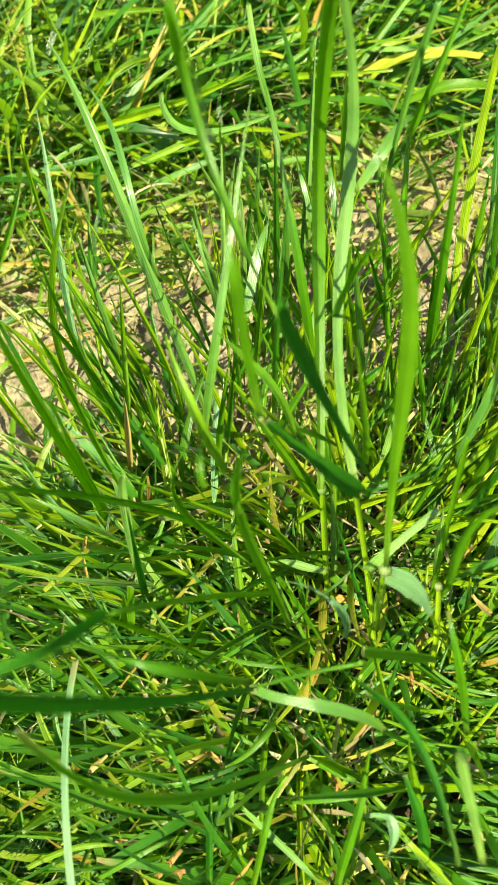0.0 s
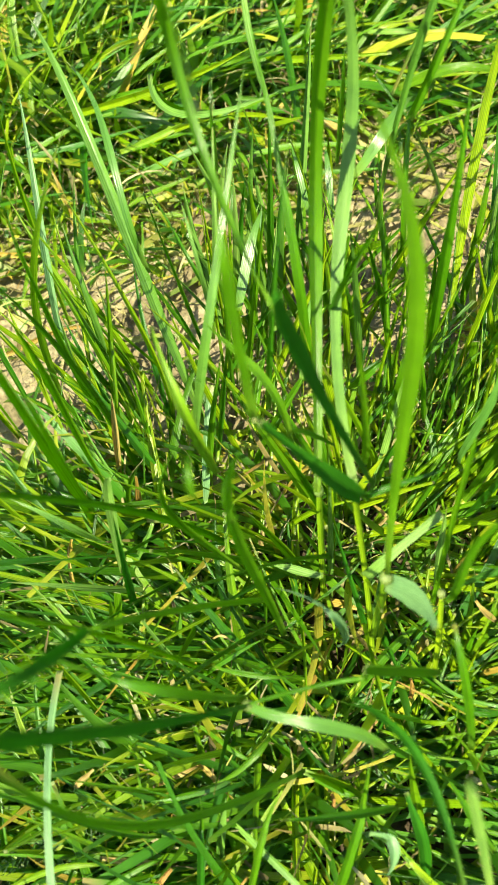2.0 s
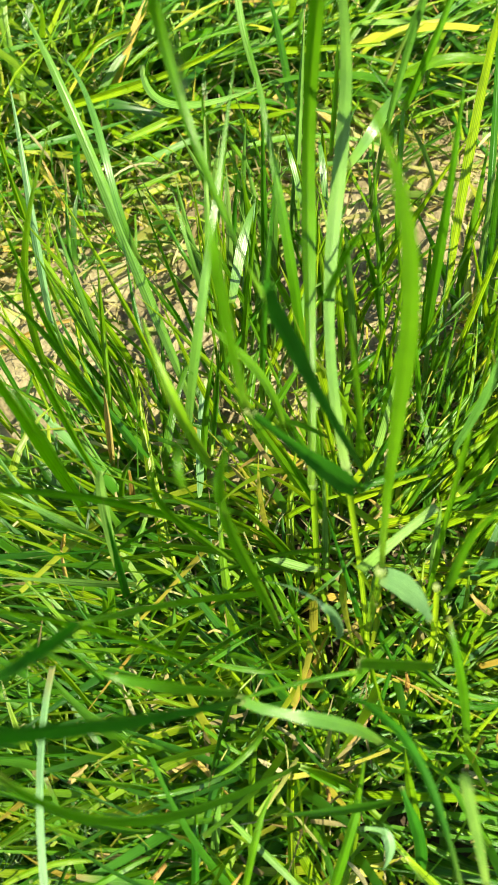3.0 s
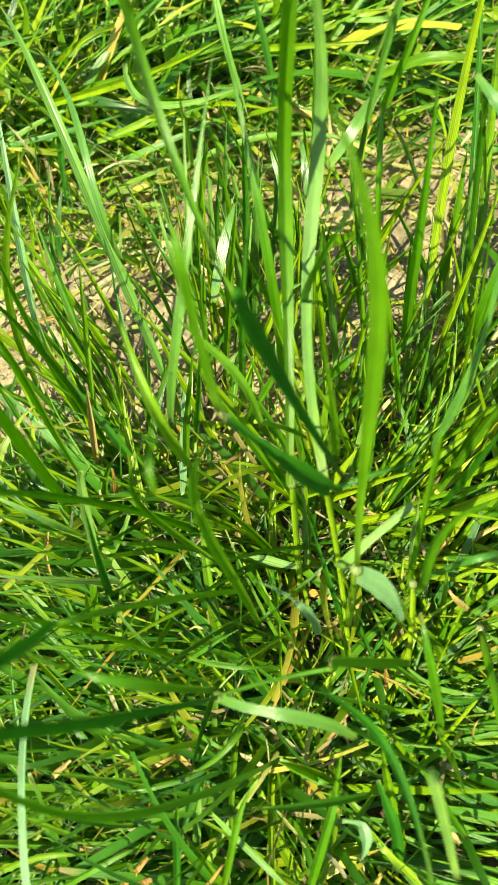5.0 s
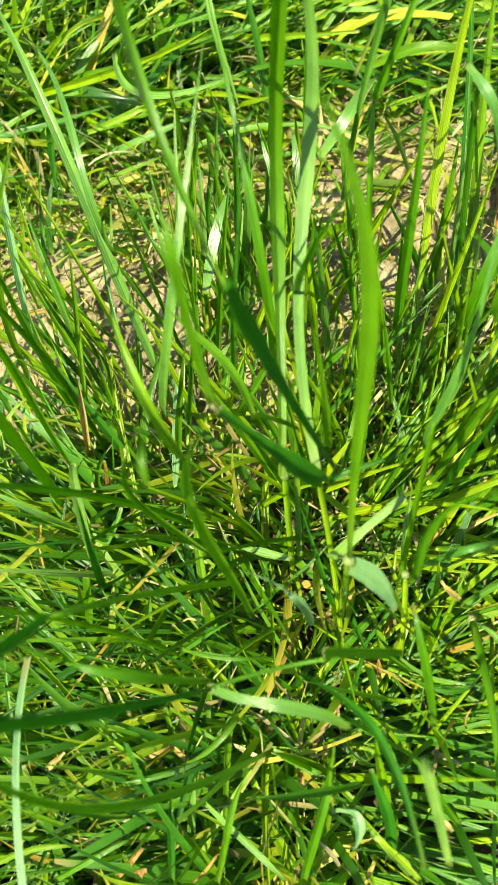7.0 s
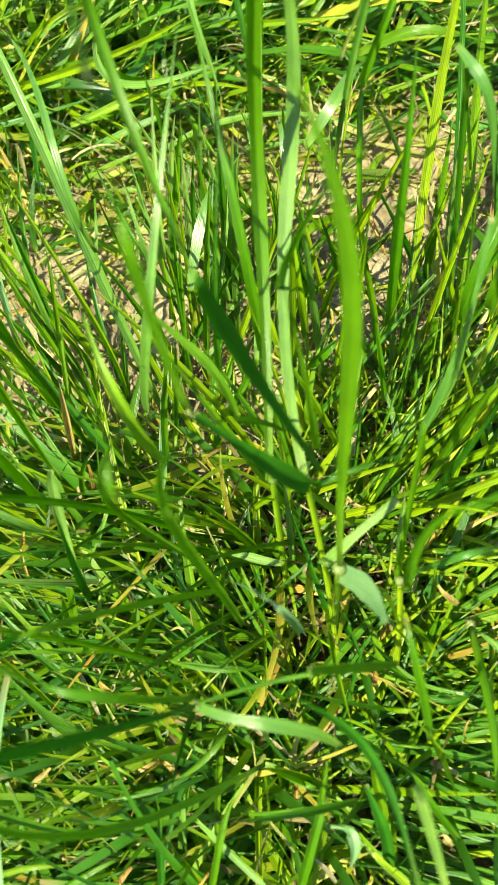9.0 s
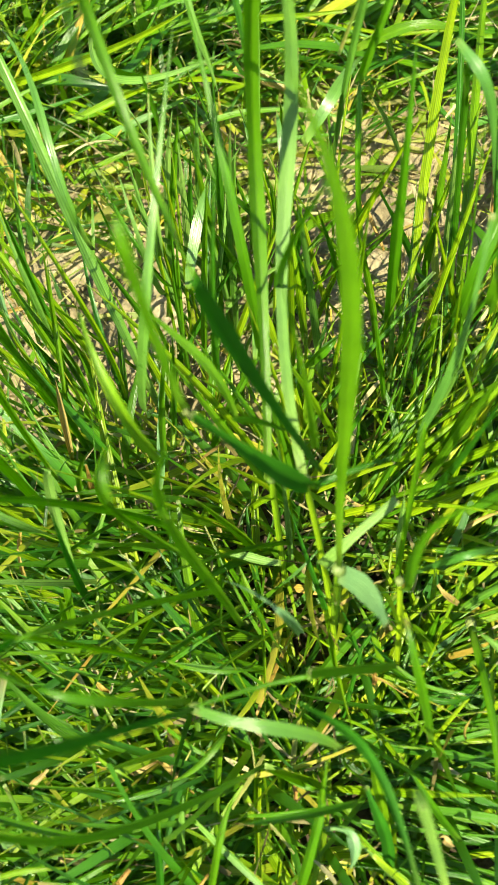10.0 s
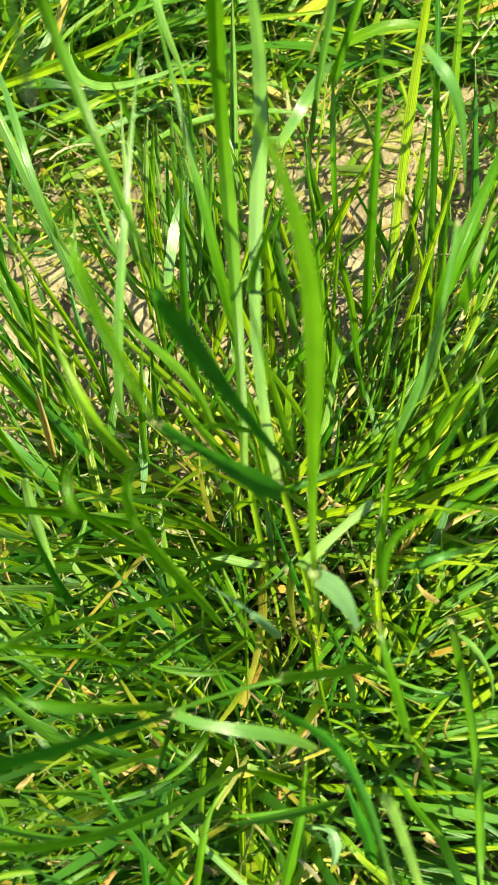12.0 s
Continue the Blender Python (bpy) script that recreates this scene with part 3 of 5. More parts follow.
leaf(plant, (-0.099, 0.254, 0.021), (-0.087, 0.249, 0.103), (-0.080, 0.240, 0.154), (-0.044, 0.275, 0.201), 0.0036, turn=0, fold=0.07, face=(0.24, -0.97, -0.01))
leaf(plant, (-0.107, 0.323, 0.000), (-0.103, 0.325, 0.055), (-0.103, 0.331, 0.108), (-0.096, 0.343, 0.159), 0.0028, turn=-3, face=(0.37, -0.92, 0.09))
leaf(plant, (-0.072, 0.235, 0.000), (-0.071, 0.231, 0.065), (-0.071, 0.233, 0.129), (-0.070, 0.246, 0.191), 0.0031, turn=-4, face=(0.46, -0.89, 0.04))
leaf(plant, (-0.056, 0.211, 0.000), (-0.060, 0.220, 0.062), (-0.066, 0.230, 0.119), (-0.083, 0.231, 0.167), 0.0040, turn=0, face=(0.91, -0.38, 0.18))
leaf(plant, (-0.069, 0.176, 0.050), (-0.057, 0.163, 0.137), (-0.051, 0.157, 0.163), (-0.040, 0.145, 0.220), 0.0034, cut=0.5, waist=0.5, swell=0.6, turn=0, fold=0.4, face=(0.10, -0.80, 0.55), material=leaf_mid)
leaf(plant, (-0.045, 0.134, 0.082), (-0.044, 0.152, 0.115), (-0.042, 0.161, 0.133), (-0.038, 0.155, 0.135), 0.0041, cut=0.6, turn=4, fold=0.12, face=(0.2, -0.7, 0.6), material=leaf_waxy)
leaf(plant, (-0.079, 0.182, 0.000), (-0.066, 0.173, 0.087), (-0.060, 0.165, 0.177), (-0.053, 0.166, 0.269), 0.0046, turn=0, face=(0.18, -0.98, -0.09), material=leaf_mid)
leaf(plant, (-0.058, 0.140, 0.000), (-0.047, 0.124, 0.049), (-0.039, 0.124, 0.099), (-0.034, 0.140, 0.149), 0.0037, turn=10, face=(0.31, -0.95, -0.05), material=leaf_broad_shade)
leaf(plant, (-0.043, 0.159, 0.000), (-0.084, 0.176, 0.032), (-0.117, 0.191, 0.061), (-0.154, 0.175, 0.081), 0.0052, turn=11, face=(0.50, -0.40, 0.77))
leaf(plant, (-0.059, 0.186, 0.020), (-0.052, 0.182, 0.055), (-0.046, 0.183, 0.075), (-0.039, 0.187, 0.080), 0.0025)
leaf(plant, (-0.037, 0.164, 0.060), (-0.043, 0.154, 0.050), (-0.050, 0.153, 0.040), (-0.056, 0.145, 0.030), 0.0030, material=leaf_gloss)
leaf(plant, (-0.066, 0.149, 0.030), (-0.079, 0.149, 0.058), (-0.084, 0.155, 0.057), (-0.104, 0.156, 0.070), 0.0030)
leaf(plant, (-0.045, 0.140, 0.030), (-0.061, 0.136, 0.047), (-0.070, 0.131, 0.078), (-0.098, 0.133, 0.080), 0.0033, material=leaf_waxy)
leaf(plant, (-0.063, 0.161, 0.020), (-0.074, 0.163, 0.055), (-0.076, 0.159, 0.075), (-0.100, 0.162, 0.080), 0.0028)
leaf(plant, (-0.163, 0.362, 0.020), (-0.143, 0.360, 0.055), (-0.129, 0.366, 0.075), (-0.127, 0.388, 0.080), 0.0034, material=leaf_mid)
crown(plant, 45, -0.070, 0.155, 0.05, 0.045, (0.07, 0.14), 0.0044, 60, 25, -70, 0.45)

plant = tussock(0.001, 0.127, "sprawling grass tussock with broad low blades bending sideways")
leaf(plant, (0.058, 0.055, 0.128), (0.048, 0.063, 0.149), (0.028, 0.061, 0.148), (0.013, 0.070, 0.136), 0.0044, cut=0.75, waist=0.5, turn=0, fold=0.14, face=(-0.20, -0.35, 0.90), material=leaf_gloss)
leaf(plant, (0.013, 0.070, 0.139), (-0.010, 0.060, 0.184), (-0.022, 0.054, 0.229), (-0.030, 0.050, 0.279), 0.0055, turn=0, cut=0.85, waist=0.4, swell=0.7, fold=0.3, face=(0.70, -0.62, 0.35), material=leaf_broad_shade)
leaf(plant, (0.012, 0.073, 0.134), (-0.010, 0.067, 0.195), (-0.024, 0.073, 0.195), (-0.066, 0.094, 0.130), 0.0041, turn=0, cut=0.3, waist=0.8, fold=0.2, face=(0.55, -0.75, 0.30), material=leaf_mid)
stem(plant, (0.050, 0.075, 0.151), (0.058, 0.078, 0.130), (0.043, 0.079, 0.129), (0.013, 0.070, 0.139), 0.0017, material=leaf_mid)
leaf(plant, (0.080, 0.081, 0.119), (0.071, 0.079, 0.139), (0.061, 0.076, 0.159), (0.050, 0.074, 0.179), 0.0043, cut=0.9, turn=0, face=(-0.15, -0.40, 0.90), material=leaf_mid)
stem(plant, (0.015, 0.123, 0.065), (0.004, 0.111, 0.111), (-0.010, 0.101, 0.150), (-0.030, 0.088, 0.180), 0.0025, material=leaf_mid)
leaf(plant, (-0.029, 0.087, 0.184), (-0.013, 0.077, 0.234), (-0.015, 0.060, 0.258), (-0.036, 0.056, 0.256), 0.0042, turn=0, cut=0.8, waist=0.45, swell=0.6, face=(0.36, 0.55, 0.75), material=leaf_broad_shade)
leaf(plant, (0.009, 0.159, 0.000), (-0.012, 0.156, 0.084), (-0.042, 0.143, 0.163), (-0.081, 0.113, 0.232), 0.0031, turn=-1, face=(0.89, -0.36, 0.28), material=leaf_mid)
leaf(plant, (-0.007, 0.096, 0.000), (-0.019, 0.097, 0.086), (-0.038, 0.096, 0.168), (-0.068, 0.083, 0.246), 0.0019, turn=0, face=(0.92, -0.34, 0.21))
leaf(plant, (-0.063, 0.116, 0.020), (-0.059, 0.121, 0.040), (-0.055, 0.122, 0.060), (-0.051, 0.123, 0.080), 0.0041)
leaf(plant, (-0.032, 0.111, 0.020), (-0.030, 0.115, 0.030), (-0.028, 0.120, 0.040), (-0.025, 0.123, 0.050), 0.0036, material=leaf_gloss)
leaf(plant, (-0.022, 0.095, 0.030), (-0.007, 0.097, 0.058), (0.001, 0.103, 0.057), (0.015, 0.105, 0.070), 0.0030)
leaf(plant, (-0.020, 0.094, 0.020), (-0.030, 0.105, 0.055), (-0.034, 0.108, 0.075), (-0.041, 0.121, 0.080), 0.0023, material=leaf_waxy)
leaf(plant, (-0.067, 0.081, 0.020), (-0.068, 0.089, 0.058), (-0.069, 0.092, 0.067), (-0.074, 0.100, 0.090), 0.0025)
leaf(plant, (-0.026, 0.046, 0.010), (-0.038, 0.055, 0.038), (-0.041, 0.058, 0.037), (-0.051, 0.067, 0.050), 0.0025, material=leaf_mid)
leaf(plant, (0.021, 0.114, 0.040), (0.026, 0.113, 0.058), (0.032, 0.119, 0.047), (0.037, 0.123, 0.050), 0.0010)
leaf(plant, (0.026, 0.097, 0.030), (0.022, 0.087, 0.058), (0.009, 0.093, 0.057), (-0.009, 0.094, 0.070), 0.0022, material=leaf_gloss)
leaf(plant, (0.044, 0.114, 0.020), (0.052, 0.111, 0.027), (0.058, 0.099, 0.048), (0.066, 0.096, 0.040), 0.0025)
leaf(plant, (-0.059, 0.114, 0.030), (-0.055, 0.119, 0.045), (-0.052, 0.123, 0.060), (-0.049, 0.127, 0.075), 0.0040, cut=0.85, material=leaf_mid, turn=0, fold=0.1, face=(0.0, -0.45, 0.89))
node(plant, (0.013, 0.070, 0.136), 0.0016, (-1, 0.1, 0.3))
leaf(plant, (0.015, 0.115, 0.190), (0.013, 0.116, 0.207), (0.012, 0.128, 0.201), (0.021, 0.139, 0.195), 0.0024, turn=0, fold=0.15, face=(0.3, -0.8, 0.5), material=leaf_mid)
leaf(plant, (0.010, 0.106, 0.235), (0.009, 0.108, 0.243), (0.009, 0.114, 0.243), (0.011, 0.122, 0.235), 0.0021, turn=0, fold=0.15, face=(0.3, -0.8, 0.5), material=leaf_mid)
crown(plant, 69, 0.0, 0.115, 0.08, 0.04, (0.06, 0.14), 0.0044, 45, 12, -85, 0.8)

plant = tussock(-0.089, -0.005, "low spreading grass tussock with arching blades")
leaf(plant, (0.029, 0.053, 0.061), (-0.013, 0.034, 0.102), (-0.032, 0.027, 0.152), (-0.040, 0.050, 0.220), 0.0041, turn=0, cut=0.5, fold=0.22, face=(0.57, -0.60, 0.51), material=leaf_mid)
leaf(plant, (-0.033, 0.030, 0.047), (-0.054, 0.030, 0.072), (-0.072, 0.045, 0.092), (-0.095, 0.050, 0.108), 0.0025, turn=0, face=(0.66, -0.19, 0.73))
leaf(plant, (-0.041, -0.086, 0.060), (-0.055, -0.020, 0.105), (-0.067, 0.041, 0.115), (-0.067, 0.092, 0.090), 0.0033, cut=0.95, waist=1.0, turn=0, fold=0.22, face=(-0.16, -0.50, 0.85), material=leaf_pale_sheen)
leaf(plant, (0.063, 0.038, 0.084), (0.051, 0.036, 0.099), (0.037, 0.035, 0.112), (0.021, 0.035, 0.123), 0.0028, turn=-1, face=(0.91, 0.16, 0.38))
leaf(plant, (0.054, 0.041, 0.034), (0.045, 0.045, 0.050), (0.037, 0.049, 0.067), (0.029, 0.051, 0.085), 0.0043, turn=11, face=(0.81, -0.37, 0.46))
leaf(plant, (0.010, 0.069, 0.020), (0.003, 0.049, 0.063), (-0.012, 0.044, 0.062), (-0.038, 0.043, 0.060), 0.0030, material=leaf_gloss)
leaf(plant, (-0.023, -0.002, 0.010), (-0.018, 0.023, 0.048), (-0.013, 0.029, 0.057), (-0.012, 0.045, 0.080), 0.0024)
leaf(plant, (-0.012, 0.012, 0.010), (-0.012, 0.027, 0.027), (-0.005, 0.031, 0.058), (-0.004, 0.044, 0.060), 0.0038, material=leaf_waxy)
leaf(plant, (0.031, 0.021, 0.010), (0.019, 0.015, 0.038), (0.015, 0.014, 0.037), (0.008, 0.002, 0.050), 0.0029)
leaf(plant, (0.025, 0.059, 0.020), (0.020, 0.062, 0.048), (0.019, 0.062, 0.047), (0.014, 0.067, 0.060), 0.0029, material=leaf_mid)
leaf(plant, (-0.008, 0.095, 0.070), (0.008, 0.086, 0.085), (0.023, 0.086, 0.085), (0.031, 0.089, 0.070), 0.0019, waist=0.8, turn=0, fold=0.25, material=leaf_mid)
leaf(plant, (-0.050, 0.067, 0.040), (-0.040, 0.058, 0.051), (-0.030, 0.055, 0.062), (-0.026, 0.050, 0.050), 0.0022, waist=0.8, turn=0, fold=0.25, material=stem_green)
leaf(plant, (-0.018, 0.074, 0.040), (-0.006, 0.067, 0.051), (0.002, 0.057, 0.062), (0.010, 0.057, 0.050), 0.0027, waist=0.8, turn=0, fold=0.25, material=leaf_mid)
leaf(plant, (0.016, 0.067, 0.070), (0.014, 0.061, 0.082), (0.002, 0.050, 0.071), (-0.010, 0.049, 0.060), 0.0030, waist=0.8, turn=0, fold=0.25, material=leaf_mid)
leaf(plant, (-0.039, 0.043, 0.040), (-0.019, 0.045, 0.051), (-0.007, 0.049, 0.062), (0.000, 0.051, 0.050), 0.0032, waist=0.8, turn=0, fold=0.25, cut=0.4, material=leaf_mid)
leaf(plant, (0.017, 0.035, 0.050), (0.035, 0.035, 0.072), (0.049, 0.036, 0.071), (0.069, 0.038, 0.070), 0.0027, waist=0.8, turn=0, fold=0.25, material=leaf_mid)
leaf(plant, (-0.000, 0.001, 0.030), (0.012, 0.029, 0.077), (0.010, 0.032, 0.063), (0.019, 0.044, 0.080), 0.0030, waist=0.8, turn=0, fold=0.25, material=leaf_mid)
leaf(plant, (-0.019, 0.001, 0.030), (-0.015, 0.022, 0.055), (-0.014, 0.031, 0.065), (-0.014, 0.036, 0.060), 0.0030, waist=0.8, turn=0, fold=0.25, cut=0.4, material=leaf_green)
leaf(plant, (-0.005, 0.036, 0.040), (0.008, 0.026, 0.051), (0.027, 0.009, 0.062), (0.030, 0.004, 0.050), 0.0035, waist=0.8, turn=0, fold=0.25, cut=0.4, material=leaf_waxy)
leaf(plant, (-0.099, 0.012, 0.040), (-0.073, 0.023, 0.051), (-0.064, 0.021, 0.062), (-0.050, 0.020, 0.050), 0.0031, waist=0.8, turn=0, fold=0.25, material=leaf_green)
leaf(plant, (-0.068, 0.007, 0.040), (-0.056, 0.011, 0.051), (-0.032, 0.024, 0.062), (-0.031, 0.021, 0.050), 0.0030, waist=0.8, turn=0, fold=0.25, material=leaf_mid)
crown(plant, 54, -0.03, 0.055, 0.08, 0.04, (0.05, 0.12), 0.0044, 40, 12, -95, 0.9)

plant = tussock(0.106, -0.009, "loose grass tussock with drooping cut blades")
leaf(plant, (0.085, 0.005, 0.041), (0.066, 0.018, 0.038), (0.060, 0.033, 0.044), (0.063, 0.024, 0.060), 0.0028, cut=0.8, waist=0.9, turn=0, face=(-0.2, -0.5, 0.8), material=stem_green)
leaf(plant, (0.028, 0.053, 0.049), (0.042, 0.047, 0.040), (0.050, 0.041, 0.045), (0.048, 0.042, 0.060), 0.0034, cut=0.8, waist=0.8, turn=0, fold=0.14, face=(-0.1, -0.4, 0.9), material=leaf_waxy)
leaf(plant, (0.075, 0.014, 0.144), (0.069, 0.059, 0.141), (0.061, 0.059, 0.150), (0.042, 0.068, 0.184), 0.0032, turn=-2, fold=0.2, face=(0.55, -0.45, 0.65), material=leaf_broad_shade)
leaf(plant, (0.084, 0.014, 0.135), (0.077, 0.040, 0.173), (0.071, 0.050, 0.193), (0.073, 0.040, 0.200), 0.0031, cut=0.7, turn=0, face=(-0.25, -0.95, 0.17), material=leaf_waxy)
leaf(plant, (0.090, 0.056, 0.101), (0.085, 0.069, 0.142), (0.080, 0.076, 0.163), (0.080, 0.089, 0.159), 0.0031, cut=0.5, turn=4, fold=0.2, face=(-0.3, -0.7, 0.6), material=leaf_mid)
leaf(plant, (0.035, 0.001, 0.010), (0.050, 0.023, 0.055), (0.048, 0.037, 0.085), (0.054, 0.053, 0.100), 0.0034, material=leaf_mid)
leaf(plant, (0.077, 0.015, 0.010), (0.076, 0.034, 0.048), (0.071, 0.045, 0.057), (0.070, 0.056, 0.080), 0.0042)
leaf(plant, (0.063, 0.017, 0.020), (0.066, 0.026, 0.045), (0.061, 0.028, 0.055), (0.051, 0.029, 0.050), 0.0045, material=leaf_gloss)
leaf(plant, (0.062, 0.060, 0.030), (0.058, 0.050, 0.037), (0.069, 0.041, 0.058), (0.078, 0.047, 0.050), 0.0020)
leaf(plant, (0.089, -0.005, 0.010), (0.076, 0.009, 0.027), (0.071, 0.016, 0.058), (0.063, 0.023, 0.060), 0.0027, material=leaf_waxy)
leaf(plant, (0.061, 0.070, 0.030), (0.074, 0.068, 0.037), (0.079, 0.054, 0.058), (0.097, 0.055, 0.050), 0.0028)
leaf(plant, (0.113, 0.051, 0.020), (0.103, 0.055, 0.042), (0.099, 0.055, 0.018), (0.087, 0.048, 0.040), 0.0024, material=leaf_mid)
leaf(plant, (0.077, 0.076, 0.030), (0.081, 0.072, 0.037), (0.083, 0.069, 0.058), (0.094, 0.070, 0.050), 0.0036)
stalk = stem(plant, (0.088, 0.080, 0.010), (0.090, 0.091, 0.025), (0.088, 0.101, 0.078), (0.087, 0.113, 0.100), 0.0027)
node(plant, (0.087, 0.113, 0.100), 0.0015, (-0.000, 0.012, 0.022)).parent = stalk
leaf(plant, (0.060, 0.118, 0.010), (0.063, 0.117, 0.040), (0.066, 0.120, 0.025), (0.068, 0.138, 0.100), 0.0027, material=leaf_waxy, turn=0, fold=0.12)
leaf(plant, (0.037, 0.001, 0.030), (0.041, 0.017, 0.065), (0.052, 0.036, 0.085), (0.053, 0.053, 0.090), 0.0040, waist=0.8, turn=0, fold=0.25, material=leaf_mid)
leaf(plant, (0.074, 0.008, 0.030), (0.076, 0.025, 0.069), (0.069, 0.033, 0.078), (0.067, 0.043, 0.080), 0.0047, waist=0.8, turn=0, fold=0.25, cut=0.4, material=leaf_broad_shade)
leaf(plant, (0.050, 0.029, 0.060), (0.063, 0.033, 0.083), (0.062, 0.021, 0.083), (0.058, 0.014, 0.060), 0.0044, waist=0.8, turn=0, fold=0.25, material=leaf_pale_sheen)
leaf(plant, (0.028, 0.054, 0.040), (0.034, 0.049, 0.051), (0.049, 0.042, 0.062), (0.050, 0.042, 0.050), 0.0036, waist=0.8, turn=0, fold=0.25, cut=0.4, material=leaf_mid)
leaf(plant, (0.104, 0.020, 0.040), (0.091, 0.034, 0.068), (0.093, 0.033, 0.067), (0.081, 0.052, 0.080), 0.0029, waist=0.8, turn=0, fold=0.25, material=leaf_mid)
leaf(plant, (0.085, 0.001, 0.040), (0.073, 0.015, 0.051), (0.070, 0.015, 0.062), (0.064, 0.024, 0.050), 0.0027, waist=0.8, turn=0, fold=0.25, material=stem_green)
crown(plant, 60, 0.085, 0.055, 0.05, 0.05, (0.05, 0.11), 0.0042, 72, 40, 60, 1.2)

plant = tussock(0.104, 0.133, "bright green grass tussock with yellowish stem bases")
leaf(plant, (0.097, 0.124, 0.061), (0.093, 0.107, 0.154), (0.104, 0.105, 0.168), (0.132, 0.124, 0.102), 0.0027, turn=0, fold=0.2, face=(-0.2, -0.5, 0.8), material=leaf_bluish)
leaf(plant, (0.122, 0.175, 0.049), (0.142, 0.195, 0.038), (0.144, 0.201, 0.050), (0.132, 0.183, 0.079), 0.0042, cut=0.8, waist=0.9, turn=0, face=(-0.2, -0.5, 0.8), material=stem_green)
leaf(plant, (0.110, 0.168, 0.050), (0.131, 0.186, 0.047), (0.137, 0.197, 0.063), (0.139, 0.190, 0.099), 0.0035, cut=0.8, waist=0.9, turn=0, face=(-0.2, -0.5, 0.8), material=stem_green)
leaf(plant, (0.111, 0.072, 0.000), (0.110, 0.090, 0.023), (0.104, 0.103, 0.044), (0.090, 0.106, 0.062), 0.0048, turn=7, face=(0.03, -0.86, 0.50))
stem(plant, (0.089, 0.104, 0.000), (0.093, 0.134, 0.060), (0.094, 0.141, 0.120), (0.091, 0.142, 0.180), 0.0024, material=leaf_mid)
leaf(plant, (0.087, 0.110, 0.101), (0.084, 0.091, 0.182), (0.066, 0.110, 0.234), (0.111, 0.095, 0.238), 0.0029, turn=8, waist=0.7, face=(-0.31, -0.94, -0.14), material=leaf_mid)
leaf(plant, (0.108, 0.178, 0.073), (0.098, 0.172, 0.104), (0.111, 0.164, 0.143), (0.115, 0.194, 0.208), 0.0037, turn=-1, waist=0.35, swell=0.5, fold=0.2, cut=0.5, face=(-0.72, -0.69, 0.25), material=leaf_bluish)
leaf(plant, (0.104, 0.172, 0.000), (0.116, 0.169, 0.068), (0.117, 0.169, 0.128), (0.120, 0.159, 0.178), 0.0039, turn=11, face=(-0.62, -0.79, -0.00))
leaf(plant, (0.116, 0.173, 0.000), (0.110, 0.158, 0.067), (0.112, 0.147, 0.133), (0.114, 0.145, 0.199), 0.0029, turn=-2, face=(-0.74, -0.66, -0.10))
leaf(plant, (0.113, 0.199, 0.030), (0.124, 0.203, 0.082), (0.122, 0.199, 0.088), (0.125, 0.208, 0.140), 0.0044, material=leaf_gloss)
leaf(plant, (0.111, 0.199, 0.030), (0.111, 0.194, 0.077), (0.125, 0.207, 0.063), (0.126, 0.205, 0.080), 0.0032)
leaf(plant, (0.096, 0.130, 0.020), (0.093, 0.141, 0.077), (0.095, 0.144, 0.073), (0.094, 0.149, 0.100), 0.0032, material=leaf_waxy)
leaf(plant, (0.121, 0.161, 0.020), (0.124, 0.171, 0.058), (0.126, 0.176, 0.067), (0.131, 0.181, 0.090), 0.0032)
leaf(plant, (0.118, 0.177, 0.020), (0.127, 0.195, 0.047), (0.124, 0.187, 0.088), (0.131, 0.191, 0.100), 0.0034, material=leaf_mid)
leaf(plant, (0.122, 0.138, 0.020), (0.123, 0.134, 0.048), (0.125, 0.137, 0.047), (0.133, 0.139, 0.060), 0.0032)
leaf(plant, (0.087, 0.088, 0.050), (0.098, 0.076, 0.057), (0.102, 0.075, 0.078), (0.119, 0.071, 0.070), 0.0022, material=leaf_gloss)
leaf(plant, (0.114, 0.102, 0.020), (0.113, 0.106, 0.030), (0.113, 0.105, 0.040), (0.113, 0.112, 0.050), 0.0040)
leaf(plant, (0.113, 0.095, 0.090), (0.118, 0.086, 0.113), (0.127, 0.076, 0.092), (0.127, 0.066, 0.070), 0.0019, material=leaf_waxy)
leaf(plant, (0.091, 0.080, 0.050), (0.099, 0.069, 0.068), (0.109, 0.070, 0.057), (0.121, 0.076, 0.060), 0.0021)
leaf(plant, (0.102, 0.097, 0.030), (0.103, 0.100, 0.040), (0.104, 0.104, 0.050), (0.107, 0.107, 0.060), 0.0036, material=leaf_mid)
leaf(plant, (0.113, 0.126, 0.050), (0.127, 0.130, 0.068), (0.131, 0.132, 0.057), (0.149, 0.136, 0.060), 0.0030)
leaf(plant, (0.119, 0.111, 0.030), (0.132, 0.118, 0.058), (0.130, 0.113, 0.057), (0.144, 0.121, 0.070), 0.0033, material=leaf_gloss)
leaf(plant, (0.125, 0.150, 0.060), (0.134, 0.153, 0.070), (0.134, 0.151, 0.080), (0.146, 0.153, 0.090), 0.0051)
leaf(plant, (0.153, 0.179, 0.040), (0.143, 0.180, 0.085), (0.136, 0.179, 0.115), (0.133, 0.180, 0.130), 0.0025, material=leaf_waxy)
leaf(plant, (0.133, 0.181, 0.130), (0.134, 0.180, 0.143), (0.134, 0.181, 0.142), (0.134, 0.172, 0.170), 0.0058)
stalk = stem(plant, (0.121, 0.101, 0.050), (0.116, 0.069, 0.082), (0.117, 0.056, 0.091), (0.107, 0.012, 0.100), 0.0034, material=leaf_mid)
